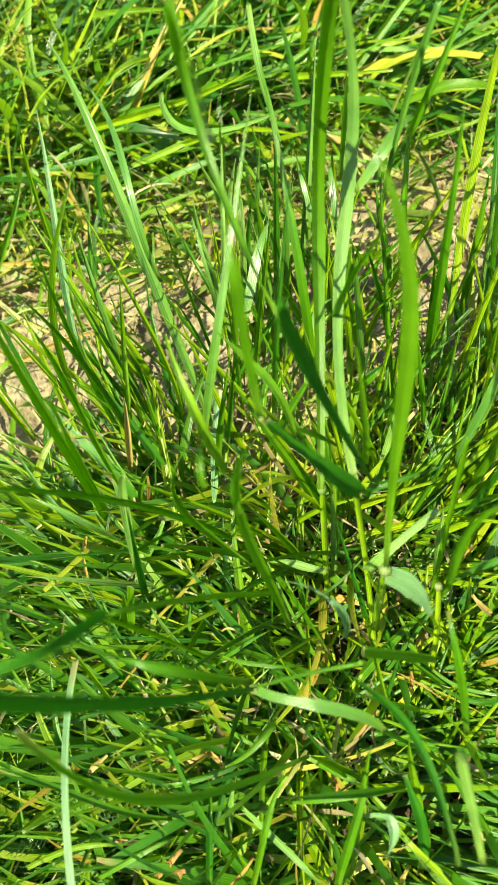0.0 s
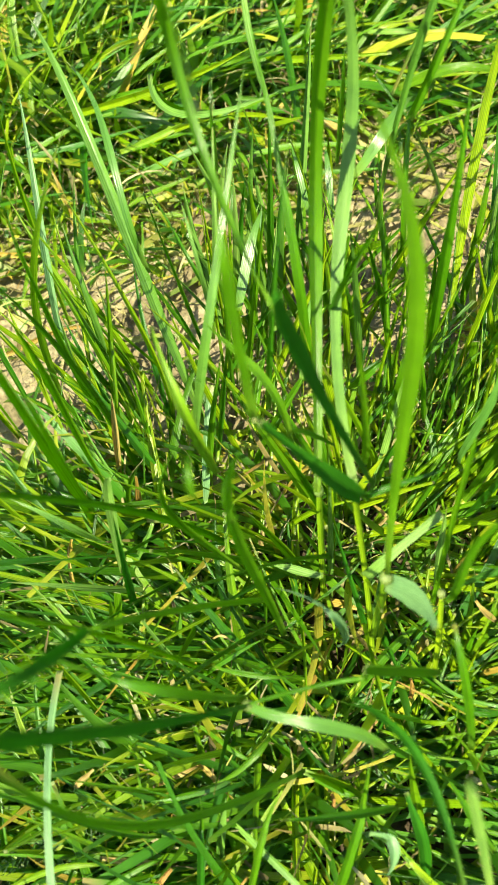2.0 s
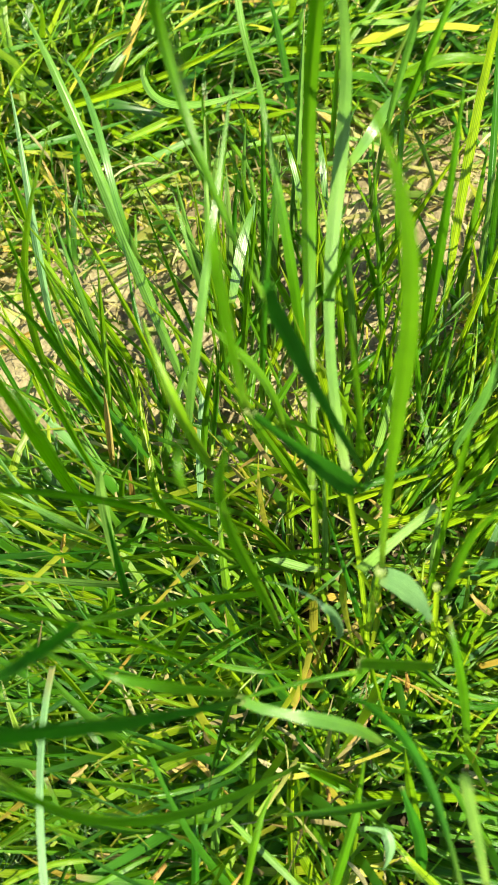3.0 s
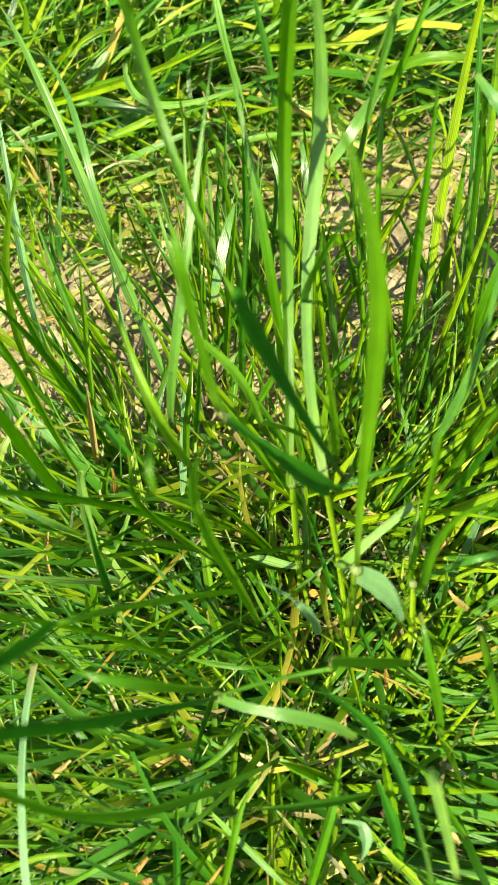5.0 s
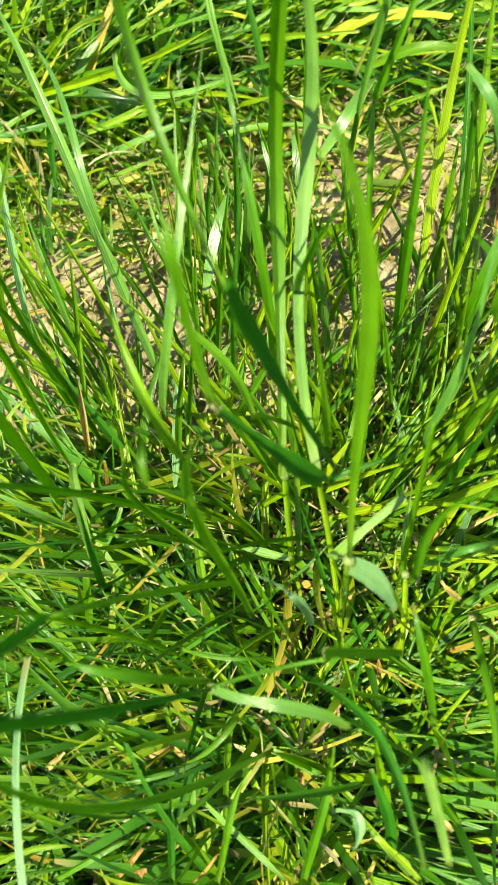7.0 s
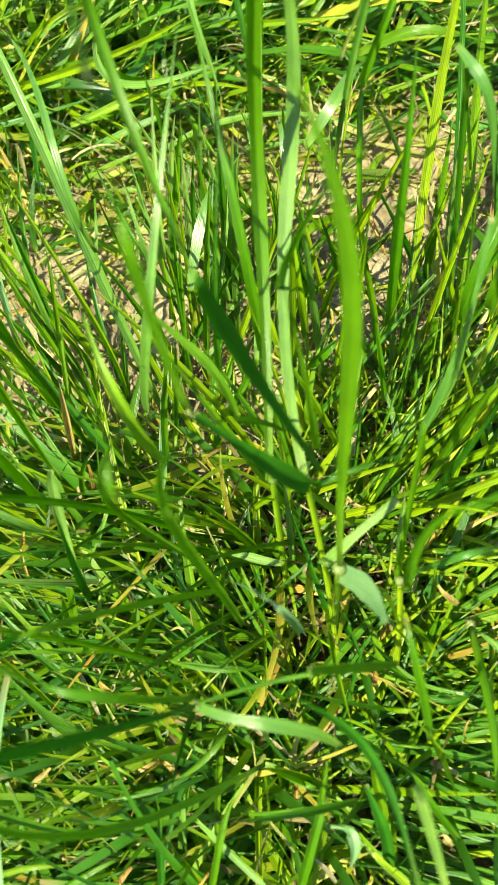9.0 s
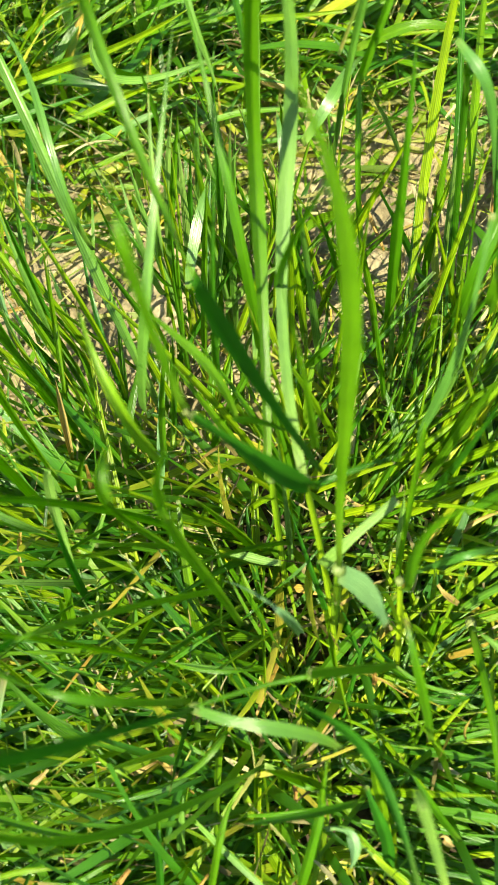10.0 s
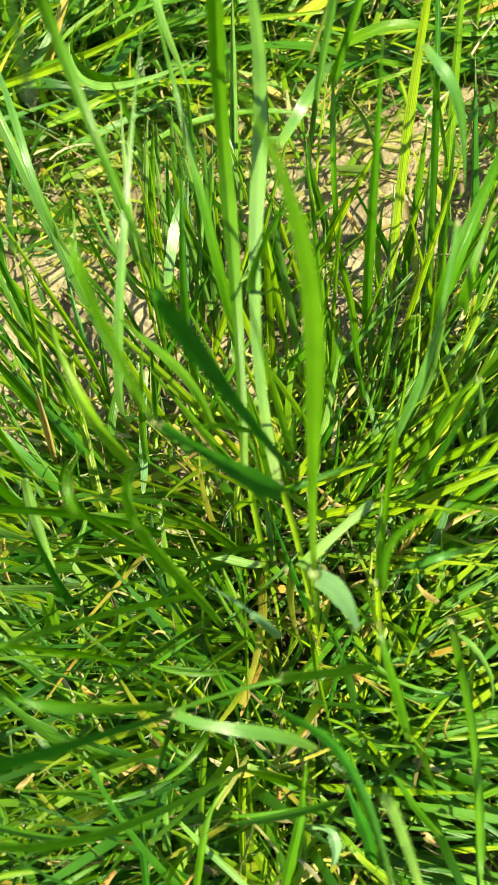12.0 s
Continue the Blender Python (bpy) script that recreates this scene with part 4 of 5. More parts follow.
node(plant, (0.123, 0.105, 0.040), 0.0021, (-0.002, -0.037, 0.030)).parent = stalk
stalk = stem(plant, (0.131, 0.183, 0.020), (0.132, 0.184, 0.050), (0.137, 0.189, 0.080), (0.138, 0.189, 0.110), 0.0028)
node(plant, (0.138, 0.189, 0.110), 0.0015, (0.001, 0.000, 0.030)).parent = stalk
stalk = stem(plant, (0.114, 0.177, 0.020), (0.124, 0.186, 0.038), (0.127, 0.179, 0.102), (0.137, 0.184, 0.120), 0.0026)
leaf(plant, (0.133, 0.185, 0.020), (0.134, 0.189, 0.036), (0.132, 0.183, 0.044), (0.135, 0.192, 0.090), 0.0032, material=leaf_green, turn=0, fold=0.12)
leaf(plant, (0.106, 0.236, 0.010), (0.107, 0.245, 0.035), (0.104, 0.234, 0.052), (0.100, 0.245, 0.130), 0.0028, material=leaf_gloss, turn=0, fold=0.12)
crown(plant, 72, 0.115, 0.165, 0.05, 0.045, (0.07, 0.16), 0.0042, 72, 36, 55, 0.5)

plant = tussock(0.126, 0.256, "tall narrow grass tussock standing behind bare soil")
leaf(plant, (0.143, 0.232, 0.101), (0.128, 0.197, 0.138), (0.123, 0.196, 0.163), (0.138, 0.223, 0.172), 0.0048, cut=0.4, waist=0.5, turn=0, fold=0.2, face=(-0.5, -0.5, 0.7), material=leaf_mid)
leaf(plant, (0.116, 0.224, 0.049), (0.133, 0.257, 0.032), (0.145, 0.274, 0.017), (0.142, 0.276, 0.000), 0.0032, turn=0, face=(-0.2, -0.6, 0.75), material=leaf_mid)
leaf(plant, (0.113, 0.234, 0.057), (0.134, 0.279, 0.006), (0.150, 0.309, 0.000), (0.141, 0.287, 0.000), 0.0040, cut=0.5, turn=0, fold=0.12, face=(-0.2, -0.6, 0.75), material=leaf_waxy)
leaf(plant, (0.098, 0.213, 0.050), (0.095, 0.210, 0.075), (0.093, 0.214, 0.099), (0.089, 0.227, 0.122), 0.0024, turn=3, face=(-0.2, -0.9, 0.3), material=leaf_mid)
leaf(plant, (0.106, 0.253, 0.041), (0.097, 0.231, 0.109), (0.098, 0.231, 0.170), (0.101, 0.258, 0.223), 0.0042, turn=5, face=(-0.27, -0.96, 0.09), material=leaf_mid)
leaf(plant, (0.121, 0.277, 0.026), (0.133, 0.332, 0.078), (0.140, 0.365, 0.133), (0.146, 0.368, 0.185), 0.0050, turn=-8, cut=0.5, fold=0.28, face=(-0.27, -0.86, 0.44))
leaf(plant, (0.143, 0.276, 0.031), (0.137, 0.298, 0.125), (0.130, 0.297, 0.184), (0.122, 0.264, 0.199), 0.0029, turn=6, fold=0.25, face=(-0.3, -0.9, 0.3))
leaf(plant, (0.141, 0.241, 0.000), (0.166, 0.342, 0.035), (0.184, 0.450, 0.046), (0.217, 0.561, 0.045), 0.0055, turn=4, face=(-0.17, -0.08, 0.98))
leaf(plant, (0.140, 0.250, 0.000), (0.152, 0.325, 0.043), (0.163, 0.399, 0.085), (0.168, 0.474, 0.125), 0.0040, turn=-9, face=(-0.22, -0.46, 0.86))
leaf(plant, (0.119, 0.274, 0.200), (0.125, 0.254, 0.200), (0.130, 0.257, 0.200), (0.137, 0.250, 0.150), 0.0038, waist=0.6, turn=0, fold=0.15, face=(-0.35, -0.45, 0.8), material=leaf_bluish)
leaf(plant, (0.146, 0.263, 0.041), (0.114, 0.199, 0.124), (0.127, 0.216, 0.164), (0.185, 0.321, 0.155), 0.0058, turn=-11, cut=0.4, face=(-0.31, -0.63, 0.71), material=leaf_mid)
leaf(plant, (0.103, 0.271, 0.000), (0.097, 0.217, 0.116), (0.104, 0.229, 0.156), (0.138, 0.290, 0.109), 0.0011, turn=-4, face=(-0.41, -0.86, 0.30))
leaf(plant, (0.116, 0.473, 0.030), (0.138, 0.457, 0.052), (0.144, 0.448, 0.073), (0.189, 0.446, 0.050), 0.0068)
leaf(plant, (0.138, 0.470, 0.020), (0.146, 0.448, 0.035), (0.152, 0.447, 0.035), (0.166, 0.459, 0.020), 0.0036, material=leaf_mid)
leaf(plant, (0.110, 0.247, 0.010), (0.108, 0.241, 0.048), (0.112, 0.248, 0.057), (0.119, 0.246, 0.080), 0.0030)
leaf(plant, (0.116, 0.239, 0.010), (0.118, 0.244, 0.045), (0.120, 0.240, 0.065), (0.130, 0.241, 0.070), 0.0030, material=leaf_gloss)
leaf(plant, (0.102, 0.256, 0.010), (0.098, 0.254, 0.077), (0.092, 0.270, 0.083), (0.088, 0.268, 0.120), 0.0034)
leaf(plant, (0.145, 0.303, 0.010), (0.145, 0.313, 0.047), (0.137, 0.297, 0.098), (0.139, 0.310, 0.120), 0.0035, material=leaf_waxy)
leaf(plant, (0.111, 0.274, 0.010), (0.110, 0.285, 0.055), (0.107, 0.270, 0.085), (0.108, 0.288, 0.100), 0.0027)
leaf(plant, (0.079, 0.210, 0.020), (0.082, 0.218, 0.047), (0.082, 0.210, 0.088), (0.086, 0.221, 0.100), 0.0052, cut=0.85, material=leaf_mid, turn=0, fold=0.1, face=(0.0, -0.45, 0.89))
leaf(plant, (0.122, 0.241, 0.010), (0.125, 0.245, 0.028), (0.126, 0.244, 0.054), (0.127, 0.249, 0.065), 0.0050, cut=0.85, material=leaf_mid, turn=0, fold=0.1, face=(0.0, -0.45, 0.89))
crown(plant, 13, 0.145, 0.275, 0.045, 0.04, (0.08, 0.17), 0.0040, 84, 62, 20, 0.9, (0, 25))
crown(plant, 12, 0.120, 0.225, 0.05, 0.035, (0.10, 0.20), 0.0040, 88, 70, 20, 0.9, (0, 15))

plant = tussock(0.031, 0.326, "thin grass tussock with one folded blade on soil")
stem(plant, (0.102, 0.343, 0.030), (0.098, 0.288, 0.054), (0.089, 0.282, 0.096), (0.094, 0.318, 0.148), 0.0029, material=leaf_mid)
leaf(plant, (0.095, 0.321, 0.146), (0.086, 0.292, 0.162), (0.097, 0.290, 0.195), (0.114, 0.312, 0.237), 0.0034, cut=0.5, turn=6, fold=0.3, face=(-0.3, -0.9, 0.3), material=leaf_mid)
leaf(plant, (0.081, 0.308, 0.095), (0.085, 0.290, 0.224), (0.114, 0.308, 0.268), (0.083, 0.305, 0.172), 0.0029, turn=0, cut=0.5, fold=0.3, face=(-0.16, -0.50, 0.85), material=leaf_gloss)
leaf(plant, (0.067, 0.294, 0.139), (0.081, 0.294, 0.162), (0.087, 0.310, 0.164), (0.098, 0.334, 0.145), 0.0051, turn=0, fold=0.07, face=(-0.16, -0.50, 0.85), material=leaf_gloss)
leaf(plant, (0.064, 0.321, 0.020), (0.070, 0.354, 0.028), (0.094, 0.329, 0.035), (0.090, 0.309, 0.083), 0.0064, turn=-10, face=(-0.76, -0.34, 0.55))
leaf(plant, (-0.010, 0.322, 0.061), (0.004, 0.240, 0.116), (0.006, 0.233, 0.158), (0.009, 0.303, 0.181), 0.0030, turn=-1, face=(-0.11, -0.98, -0.17), material=leaf_waxy)
leaf(plant, (-0.015, 0.327, 0.000), (-0.001, 0.245, 0.095), (0.002, 0.228, 0.149), (-0.010, 0.281, 0.156), 0.0027, turn=0, fold=0.07, face=(0.21, -0.93, -0.29), material=leaf_waxy)
leaf(plant, (-0.011, 0.329, 0.000), (0.007, 0.226, 0.133), (-0.001, 0.228, 0.167), (-0.040, 0.344, 0.107), 0.0020, turn=-4, face=(0.39, -0.90, 0.20))
leaf(plant, (0.046, 0.402, 0.020), (0.044, 0.405, 0.030), (0.043, 0.408, 0.040), (0.041, 0.408, 0.050), 0.0025, material=leaf_mid)
leaf(plant, (0.065, 0.389, 0.020), (0.062, 0.372, 0.058), (0.063, 0.381, 0.067), (0.061, 0.372, 0.090), 0.0040)
leaf(plant, (0.136, 0.390, 0.010), (0.125, 0.389, 0.048), (0.117, 0.394, 0.057), (0.110, 0.380, 0.080), 0.0037, material=leaf_gloss)
leaf(plant, (0.096, 0.325, 0.010), (0.093, 0.349, 0.037), (0.084, 0.324, 0.078), (0.084, 0.347, 0.090), 0.0040)
node(plant, (0.095, 0.321, 0.146), 0.0015)
leaf(plant, (0.048, 0.334, 0.071), (0.046, 0.345, 0.084), (0.043, 0.356, 0.091), (0.041, 0.368, 0.090), 0.0034, turn=0, fold=0.1, face=(-0.25, -0.54, 0.80), material=leaf_gloss)
leaf(plant, (0.061, 0.331, 0.071), (0.060, 0.342, 0.084), (0.060, 0.353, 0.091), (0.059, 0.365, 0.091), 0.0038, turn=0, fold=0.1, face=(-0.27, -0.54, 0.80), material=leaf_gloss)
leaf(plant, (0.038, 0.224, 0.082), (0.040, 0.235, 0.095), (0.043, 0.247, 0.101), (0.045, 0.258, 0.100), 0.0032, turn=0, fold=0.1, face=(-0.25, -0.46, 0.86), material=leaf_gloss)
crown(plant, 7, 0.06, 0.315, 0.05, 0.035, (0.07, 0.15), 0.0038, 84, 62, 0, 1.2, (0, 25))
leaf(plant, (-0.015, 0.305, 0.000), (-0.000, 0.331, 0.073), (0.007, 0.331, 0.102), (0.013, 0.328, 0.130), 0.0035, waist=0.8, turn=0, fold=0.25, material=leaf_mid)
leaf(plant, (0.006, 0.305, 0.000), (0.012, 0.304, 0.041), (0.019, 0.304, 0.082), (0.024, 0.319, 0.100), 0.0039, waist=0.8, turn=0, fold=0.25, material=leaf_pale_sheen)
leaf(plant, (-0.003, 0.320, 0.000), (0.012, 0.316, 0.063), (0.011, 0.302, 0.082), (0.023, 0.321, 0.100), 0.0036, waist=0.8, turn=0, fold=0.25, face=(-0.2, -0.6, 0.75), material=leaf_waxy)
leaf(plant, (0.022, 0.301, 0.000), (0.025, 0.303, 0.055), (0.032, 0.293, 0.095), (0.038, 0.311, 0.120), 0.0029, waist=0.8, turn=0, fold=0.25, material=leaf_mid)
leaf(plant, (0.058, 0.297, 0.000), (0.059, 0.283, 0.067), (0.053, 0.308, 0.073), (0.054, 0.298, 0.110), 0.0026, waist=0.8, turn=0, fold=0.25, material=stem_green)
leaf(plant, (0.080, 0.294, 0.000), (0.070, 0.294, 0.063), (0.067, 0.297, 0.082), (0.063, 0.302, 0.100), 0.0029, waist=0.8, turn=0, fold=0.25, material=stem_green)
crown(plant, 12, 0.040, 0.288, 0.055, 0.03, (0.10, 0.19), 0.0036, 88, 74, 0, 1.5, (0, 15))
crown(plant, 16, 0.030, 0.310, 0.050, 0.035, (0.09, 0.16), 0.0044, 86, 70, 0, 1.5, (0, 20), material=leaf_waxy)

plant = tussock(-0.012, 0.456, "long green grass blades lying over the turf")
leaf(plant, (0.048, 0.444, 0.000), (0.048, 0.463, 0.033), (0.044, 0.480, 0.064), (0.035, 0.497, 0.094), 0.0050, turn=2, face=(0.01, -0.87, 0.49))
leaf(plant, (-0.141, 0.494, 0.010), (-0.081, 0.454, 0.055), (-0.024, 0.410, 0.096), (0.026, 0.374, 0.149), 0.0047, turn=5, face=(-0.72, -0.60, 0.34))
leaf(plant, (0.009, 0.490, 0.010), (-0.035, 0.445, 0.046), (-0.049, 0.413, 0.091), (-0.021, 0.391, 0.136), 0.0051, turn=-8, face=(0.82, -0.54, -0.18))
leaf(plant, (-0.073, 0.469, 0.000), (-0.050, 0.450, 0.029), (-0.028, 0.429, 0.055), (-0.004, 0.406, 0.079), 0.0042, turn=4, face=(-0.77, -0.60, 0.20))
leaf(plant, (-0.113, 0.524, 0.020), (-0.082, 0.493, 0.060), (-0.068, 0.494, 0.070), (-0.040, 0.525, 0.050), 0.0037)
leaf(plant, (-0.073, 0.449, 0.020), (-0.044, 0.450, 0.027), (-0.011, 0.439, 0.048), (0.007, 0.452, 0.040), 0.0049, material=leaf_mid)
leaf(plant, (-0.072, 0.406, 0.010), (-0.062, 0.412, 0.017), (-0.029, 0.398, 0.038), (-0.021, 0.413, 0.030), 0.0034)
leaf(plant, (-0.005, 0.398, 0.010), (0.001, 0.380, 0.048), (0.002, 0.385, 0.057), (0.006, 0.380, 0.080), 0.0038, material=leaf_gloss)
leaf(plant, (0.052, 0.504, 0.030), (0.055, 0.493, 0.058), (0.059, 0.506, 0.057), (0.062, 0.512, 0.070), 0.0044)
leaf(plant, (-0.188, 0.567, 0.030), (-0.156, 0.543, 0.058), (-0.158, 0.565, 0.057), (-0.141, 0.573, 0.070), 0.0051, material=leaf_waxy)
leaf(plant, (-0.166, 0.605, 0.020), (-0.101, 0.565, 0.060), (-0.062, 0.544, 0.070), (-0.024, 0.568, 0.050), 0.0043)
leaf(plant, (0.093, 0.539, 0.020), (0.119, 0.524, 0.035), (0.135, 0.522, 0.035), (0.156, 0.529, 0.020), 0.0039, material=leaf_mid)
leaf(plant, (-0.106, 0.600, 0.020), (-0.133, 0.585, 0.027), (-0.142, 0.539, 0.048), (-0.177, 0.528, 0.040), 0.0046)
leaf(plant, (0.001, 0.526, 0.020), (0.028, 0.527, 0.027), (0.051, 0.507, 0.048), (0.075, 0.513, 0.040), 0.0040, material=leaf_gloss)
leaf(plant, (-0.098, 0.522, 0.030), (-0.081, 0.512, 0.048), (-0.062, 0.514, 0.059), (-0.044, 0.539, 0.040), 0.0051, waist=0.8, turn=0, fold=0.25, material=leaf_bluish)
leaf(plant, (-0.037, 0.422, 0.100), (-0.031, 0.364, 0.117), (-0.003, 0.322, 0.148), (0.039, 0.341, 0.150), 0.0037, waist=0.8, turn=0, fold=0.25, material=leaf_waxy)
leaf(plant, (-0.025, 0.505, 0.030), (-0.009, 0.492, 0.048), (0.009, 0.475, 0.059), (0.025, 0.511, 0.040), 0.0042, waist=0.8, turn=0, fold=0.25, material=leaf_mid)
leaf(plant, (-0.028, 0.532, 0.030), (-0.011, 0.516, 0.048), (0.016, 0.498, 0.059), (0.032, 0.524, 0.040), 0.0054, waist=0.8, turn=0, fold=0.25, material=leaf_mid)
leaf(plant, (-0.087, 0.488, 0.030), (-0.062, 0.473, 0.048), (-0.035, 0.460, 0.059), (-0.026, 0.491, 0.040), 0.0034, waist=0.8, turn=0, fold=0.25, material=leaf_mid)
leaf(plant, (-0.072, 0.438, 0.030), (-0.039, 0.430, 0.048), (-0.027, 0.428, 0.059), (-0.010, 0.450, 0.040), 0.0037, waist=0.8, turn=0, fold=0.25, cut=0.5, material=stem_green)
leaf(plant, (0.121, 0.477, 0.030), (0.139, 0.470, 0.048), (0.148, 0.449, 0.059), (0.168, 0.478, 0.040), 0.0044, waist=0.8, turn=0, fold=0.25, cut=0.5, material=leaf_waxy)
leaf(plant, (0.096, 0.531, 0.030), (0.106, 0.506, 0.048), (0.125, 0.489, 0.059), (0.132, 0.514, 0.040), 0.0038, waist=0.8, turn=0, fold=0.25, material=leaf_waxy)
leaf(plant, (-0.002, 0.359, 0.080), (0.005, 0.323, 0.138), (0.006, 0.299, 0.167), (0.012, 0.268, 0.210), 0.0023, waist=0.8, turn=0, fold=0.25, material=leaf_mid)
leaf(plant, (0.024, 0.348, 0.200), (0.026, 0.315, 0.185), (0.030, 0.325, 0.170), (0.034, 0.310, 0.155), 0.0029, waist=0.8, turn=0, fold=0.25, face=(-0.2, -0.7, 0.68), material=leaf_waxy)
leaf(plant, (0.065, 0.360, 0.080), (0.065, 0.336, 0.138), (0.064, 0.326, 0.167), (0.062, 0.293, 0.210), 0.0028, waist=0.8, turn=0, fold=0.25, material=leaf_mid)
leaf(plant, (0.153, 0.324, 0.080), (0.138, 0.301, 0.138), (0.129, 0.286, 0.167), (0.116, 0.258, 0.210), 0.0027, waist=0.8, turn=0, fold=0.25, material=leaf_mid)
crown(plant, 69, -0.03, 0.52, 0.16, 0.06, (0.08, 0.19), 0.0054, 40, 12, 80, 1.0)

# low tufts that fill the turf between the tussocks
def tuft(x, y, lean):
    ob = new("grass_tuft", None)
    ob.location = (x, y, 0)
    ob.empty_display_size = 0.02
    crown(ob, rng.randint(20, 26), x, y, 0.026, 0.024, (0.045, 0.11), 0.0052, 56, 16, lean, 0.8, (5, 60), 0.1)
    return tagged(ob, "low tuft of short green blades combed over the turf", "grass", "grass tufts")


for row in range(4):
    for col in range(6):
        tx, ty = -0.115 + 0.047 * col + rng.uniform(-0.012, 0.012), -0.015 + 0.04 * row + rng.uniform(-0.01, 0.01)
        if tx > 0.06 and ty < 0.02:
            continue
        tuft(tx, ty, -82 - 60 * (0.14 - ty) if tx < 0.05 else 45 + 420 * max(0, 0.16 - ty))

# longer blades combed outwards from the tussocks, and tufts that lie over the turf behind the soil strip
def swept_tuft(x, y, lean):
    ob = new("grass_tuft", None)
    ob.location = (x, y, 0)
    ob.empty_display_size = 0.02
    crown(ob, 24, x, y, 0.028, 0.024, (0.06, 0.13), 0.0046, 52, 16, lean, 0.5, (5, 60), 0.12, sward_leaf)
    return tagged(ob, "long dark green blades swept sideways over the turf", "grass", "swept grass tufts")


def lying_tuft(x, y, lean):
    ob = new("grass_tuft", None)
    ob.location = (x, y, 0)
    ob.empty_display_size = 0.02
    crown(ob, 16, x, y, 0.035, 0.030, (0.08, 0.17), 0.0058, 34, 8, lean, 0.4, (0, 45), 0.12, sward_leaf)
    return tagged(ob, "broad green blades lying over the far turf", "grass", "lying grass tufts")


for row in range(5):
    for col in range(8):
        tx, ty = -0.16 + 0.046 * col + rng.uniform(-0.015, 0.015), -0.03 + 0.05 * row + rng.uniform(-0.015, 0.015)
        if math.hypot((tx - 0.06) / 0.08, (ty - 0.17) / 0.07) < 1 or ty > 0.20 + 0.45 * tx or tx > 0.06 and ty < 0.05:
            continue
        swept_tuft(tx, ty, -82 - 60 * (0.14 - ty) if tx < 0.05 else 45 + 420 * max(0, 0.16 - ty))
for row in range(3):
    for col in range(7):
        tx, ty = -0.24 + 0.08 * col + rng.uniform(-0.02, 0.02), 0.50 + 0.09 * row + rng.uniform(-0.02, 0.02)
        lying_tuft(tx, ty, rng.choice((72, 72, -86, 97)))

# ---- dry and small plants ----
dry_leaf("withered yellow-brown blade standing beside bare soil", (-0.065, 0.209, 0.020), (-0.060, 0.214, 0.050), (-0.054, 0.213, 0.078), (-0.052, 0.218, 0.092), 0.0034, 0.1)
dry_leaf("small torn yellow husk in the grass", (-0.054, 0.188, 0.015), (-0.051, 0.190, 0.030), (-0.048, 0.188, 0.045), (-0.046, 0.189, 0.060), 0.0039, 0.5)
dry_leaf("orange-brown dead leaf lying in the turf", (-0.063, 0.022, 0.030), (-0.049, 0.020, 0.033), (-0.043, 0.019, 0.035), (-0.030, 0.020, 0.020), 0.0030, 0.1)
dry_leaf("yellowed broad blade low in the turf", (-0.041, 0.050, 0.020), (-0.029, 0.055, 0.035), (-0.025, 0.055, 0.035), (-0.014, 0.062, 0.020), 0.0038, 0.3)
dry_leaf("tan broken straw stub among stems", (0.102, 0.138, 0.020), (0.108, 0.142, 0.034), (0.111, 0.146, 0.033), (0.116, 0.149, 0.040), 0.0028, 0.8)
dry_leaf("orange dry straw bent over the grass", (0.118, 0.141, 0.020), (0.125, 0.149, 0.027), (0.126, 0.150, 0.048), (0.155, 0.157, 0.040), 0.0028, 0.4)
dry_leaf("yellow straw lying on the trodden soil", (-0.174, 0.384, 0.004), (-0.153, 0.379, 0.007), (-0.130, 0.377, 0.007), (-0.115, 0.376, 0.004), 0.0037, 0.7)
dry_leaf("ragged yellow cut stalk with torn top", (0.134, 0.159, 0.030), (0.133, 0.158, 0.047), (0.134, 0.162, 0.058), (0.135, 0.167, 0.060), 0.0043, 0.7)
dry_leaf("bleached blade with a brown tip", (-0.082, 0.133, 0.020), (-0.084, 0.142, 0.022), (-0.079, 0.146, 0.055), (-0.081, 0.158, 0.050), 0.0026, 0.3)
dry_leaf("thin dead brown stalk lying on soil", (0.182, 0.339, 0.004), (0.189, 0.367, 0.004), (0.192, 0.384, 0.004), (0.196, 0.408, 0.004), 0.0029, 0.5)
dry_leaf("pale straw lying across bare soil", (-0.153, 0.300, 0.004), (-0.138, 0.299, 0.007), (-0.121, 0.318, 0.007), (-0.098, 0.319, 0.004), 0.0032, 0.7)
dry_leaf("short orange dead blade in the turf", (-0.042, 0.089, 0.020), (-0.044, 0.087, 0.038), (-0.046, 0.093, 0.027), (-0.051, 0.095, 0.030), 0.0024, 0.4)
dry_leaf("thin brown dead blade in the turf", (0.071, 0.182, 0.020), (0.077, 0.169, 0.038), (0.076, 0.167, 0.027), (0.091, 0.165, 0.030), 0.0020, 0.3)
dry_leaf("rusty dead blade in the turf", (-0.029, 0.065, 0.020), (-0.014, 0.056, 0.035), (-0.009, 0.048, 0.035), (-0.005, 0.043, 0.020), 0.0025, 0.4)
dry_leaf("curled tan leaf scrap on soil", (0.117, 0.334, 0.004), (0.109, 0.360, 0.013), (0.110, 0.354, 0.012), (0.105, 0.368, 0.012), 0.0032, 0.5)
dry_leaf("rust-brown dead blade beside soil", (-0.043, 0.214, 0.010), (-0.043, 0.194, 0.024), (-0.043, 0.192, 0.023), (-0.042, 0.182, 0.030), 0.0024, 0.3)
dry_leaf("tan torn husk at the foot of a blade", (-0.087, 0.157, 0.030), (-0.084, 0.159, 0.038), (-0.079, 0.157, 0.054), (-0.078, 0.160, 0.055), 0.0026, 0.5)
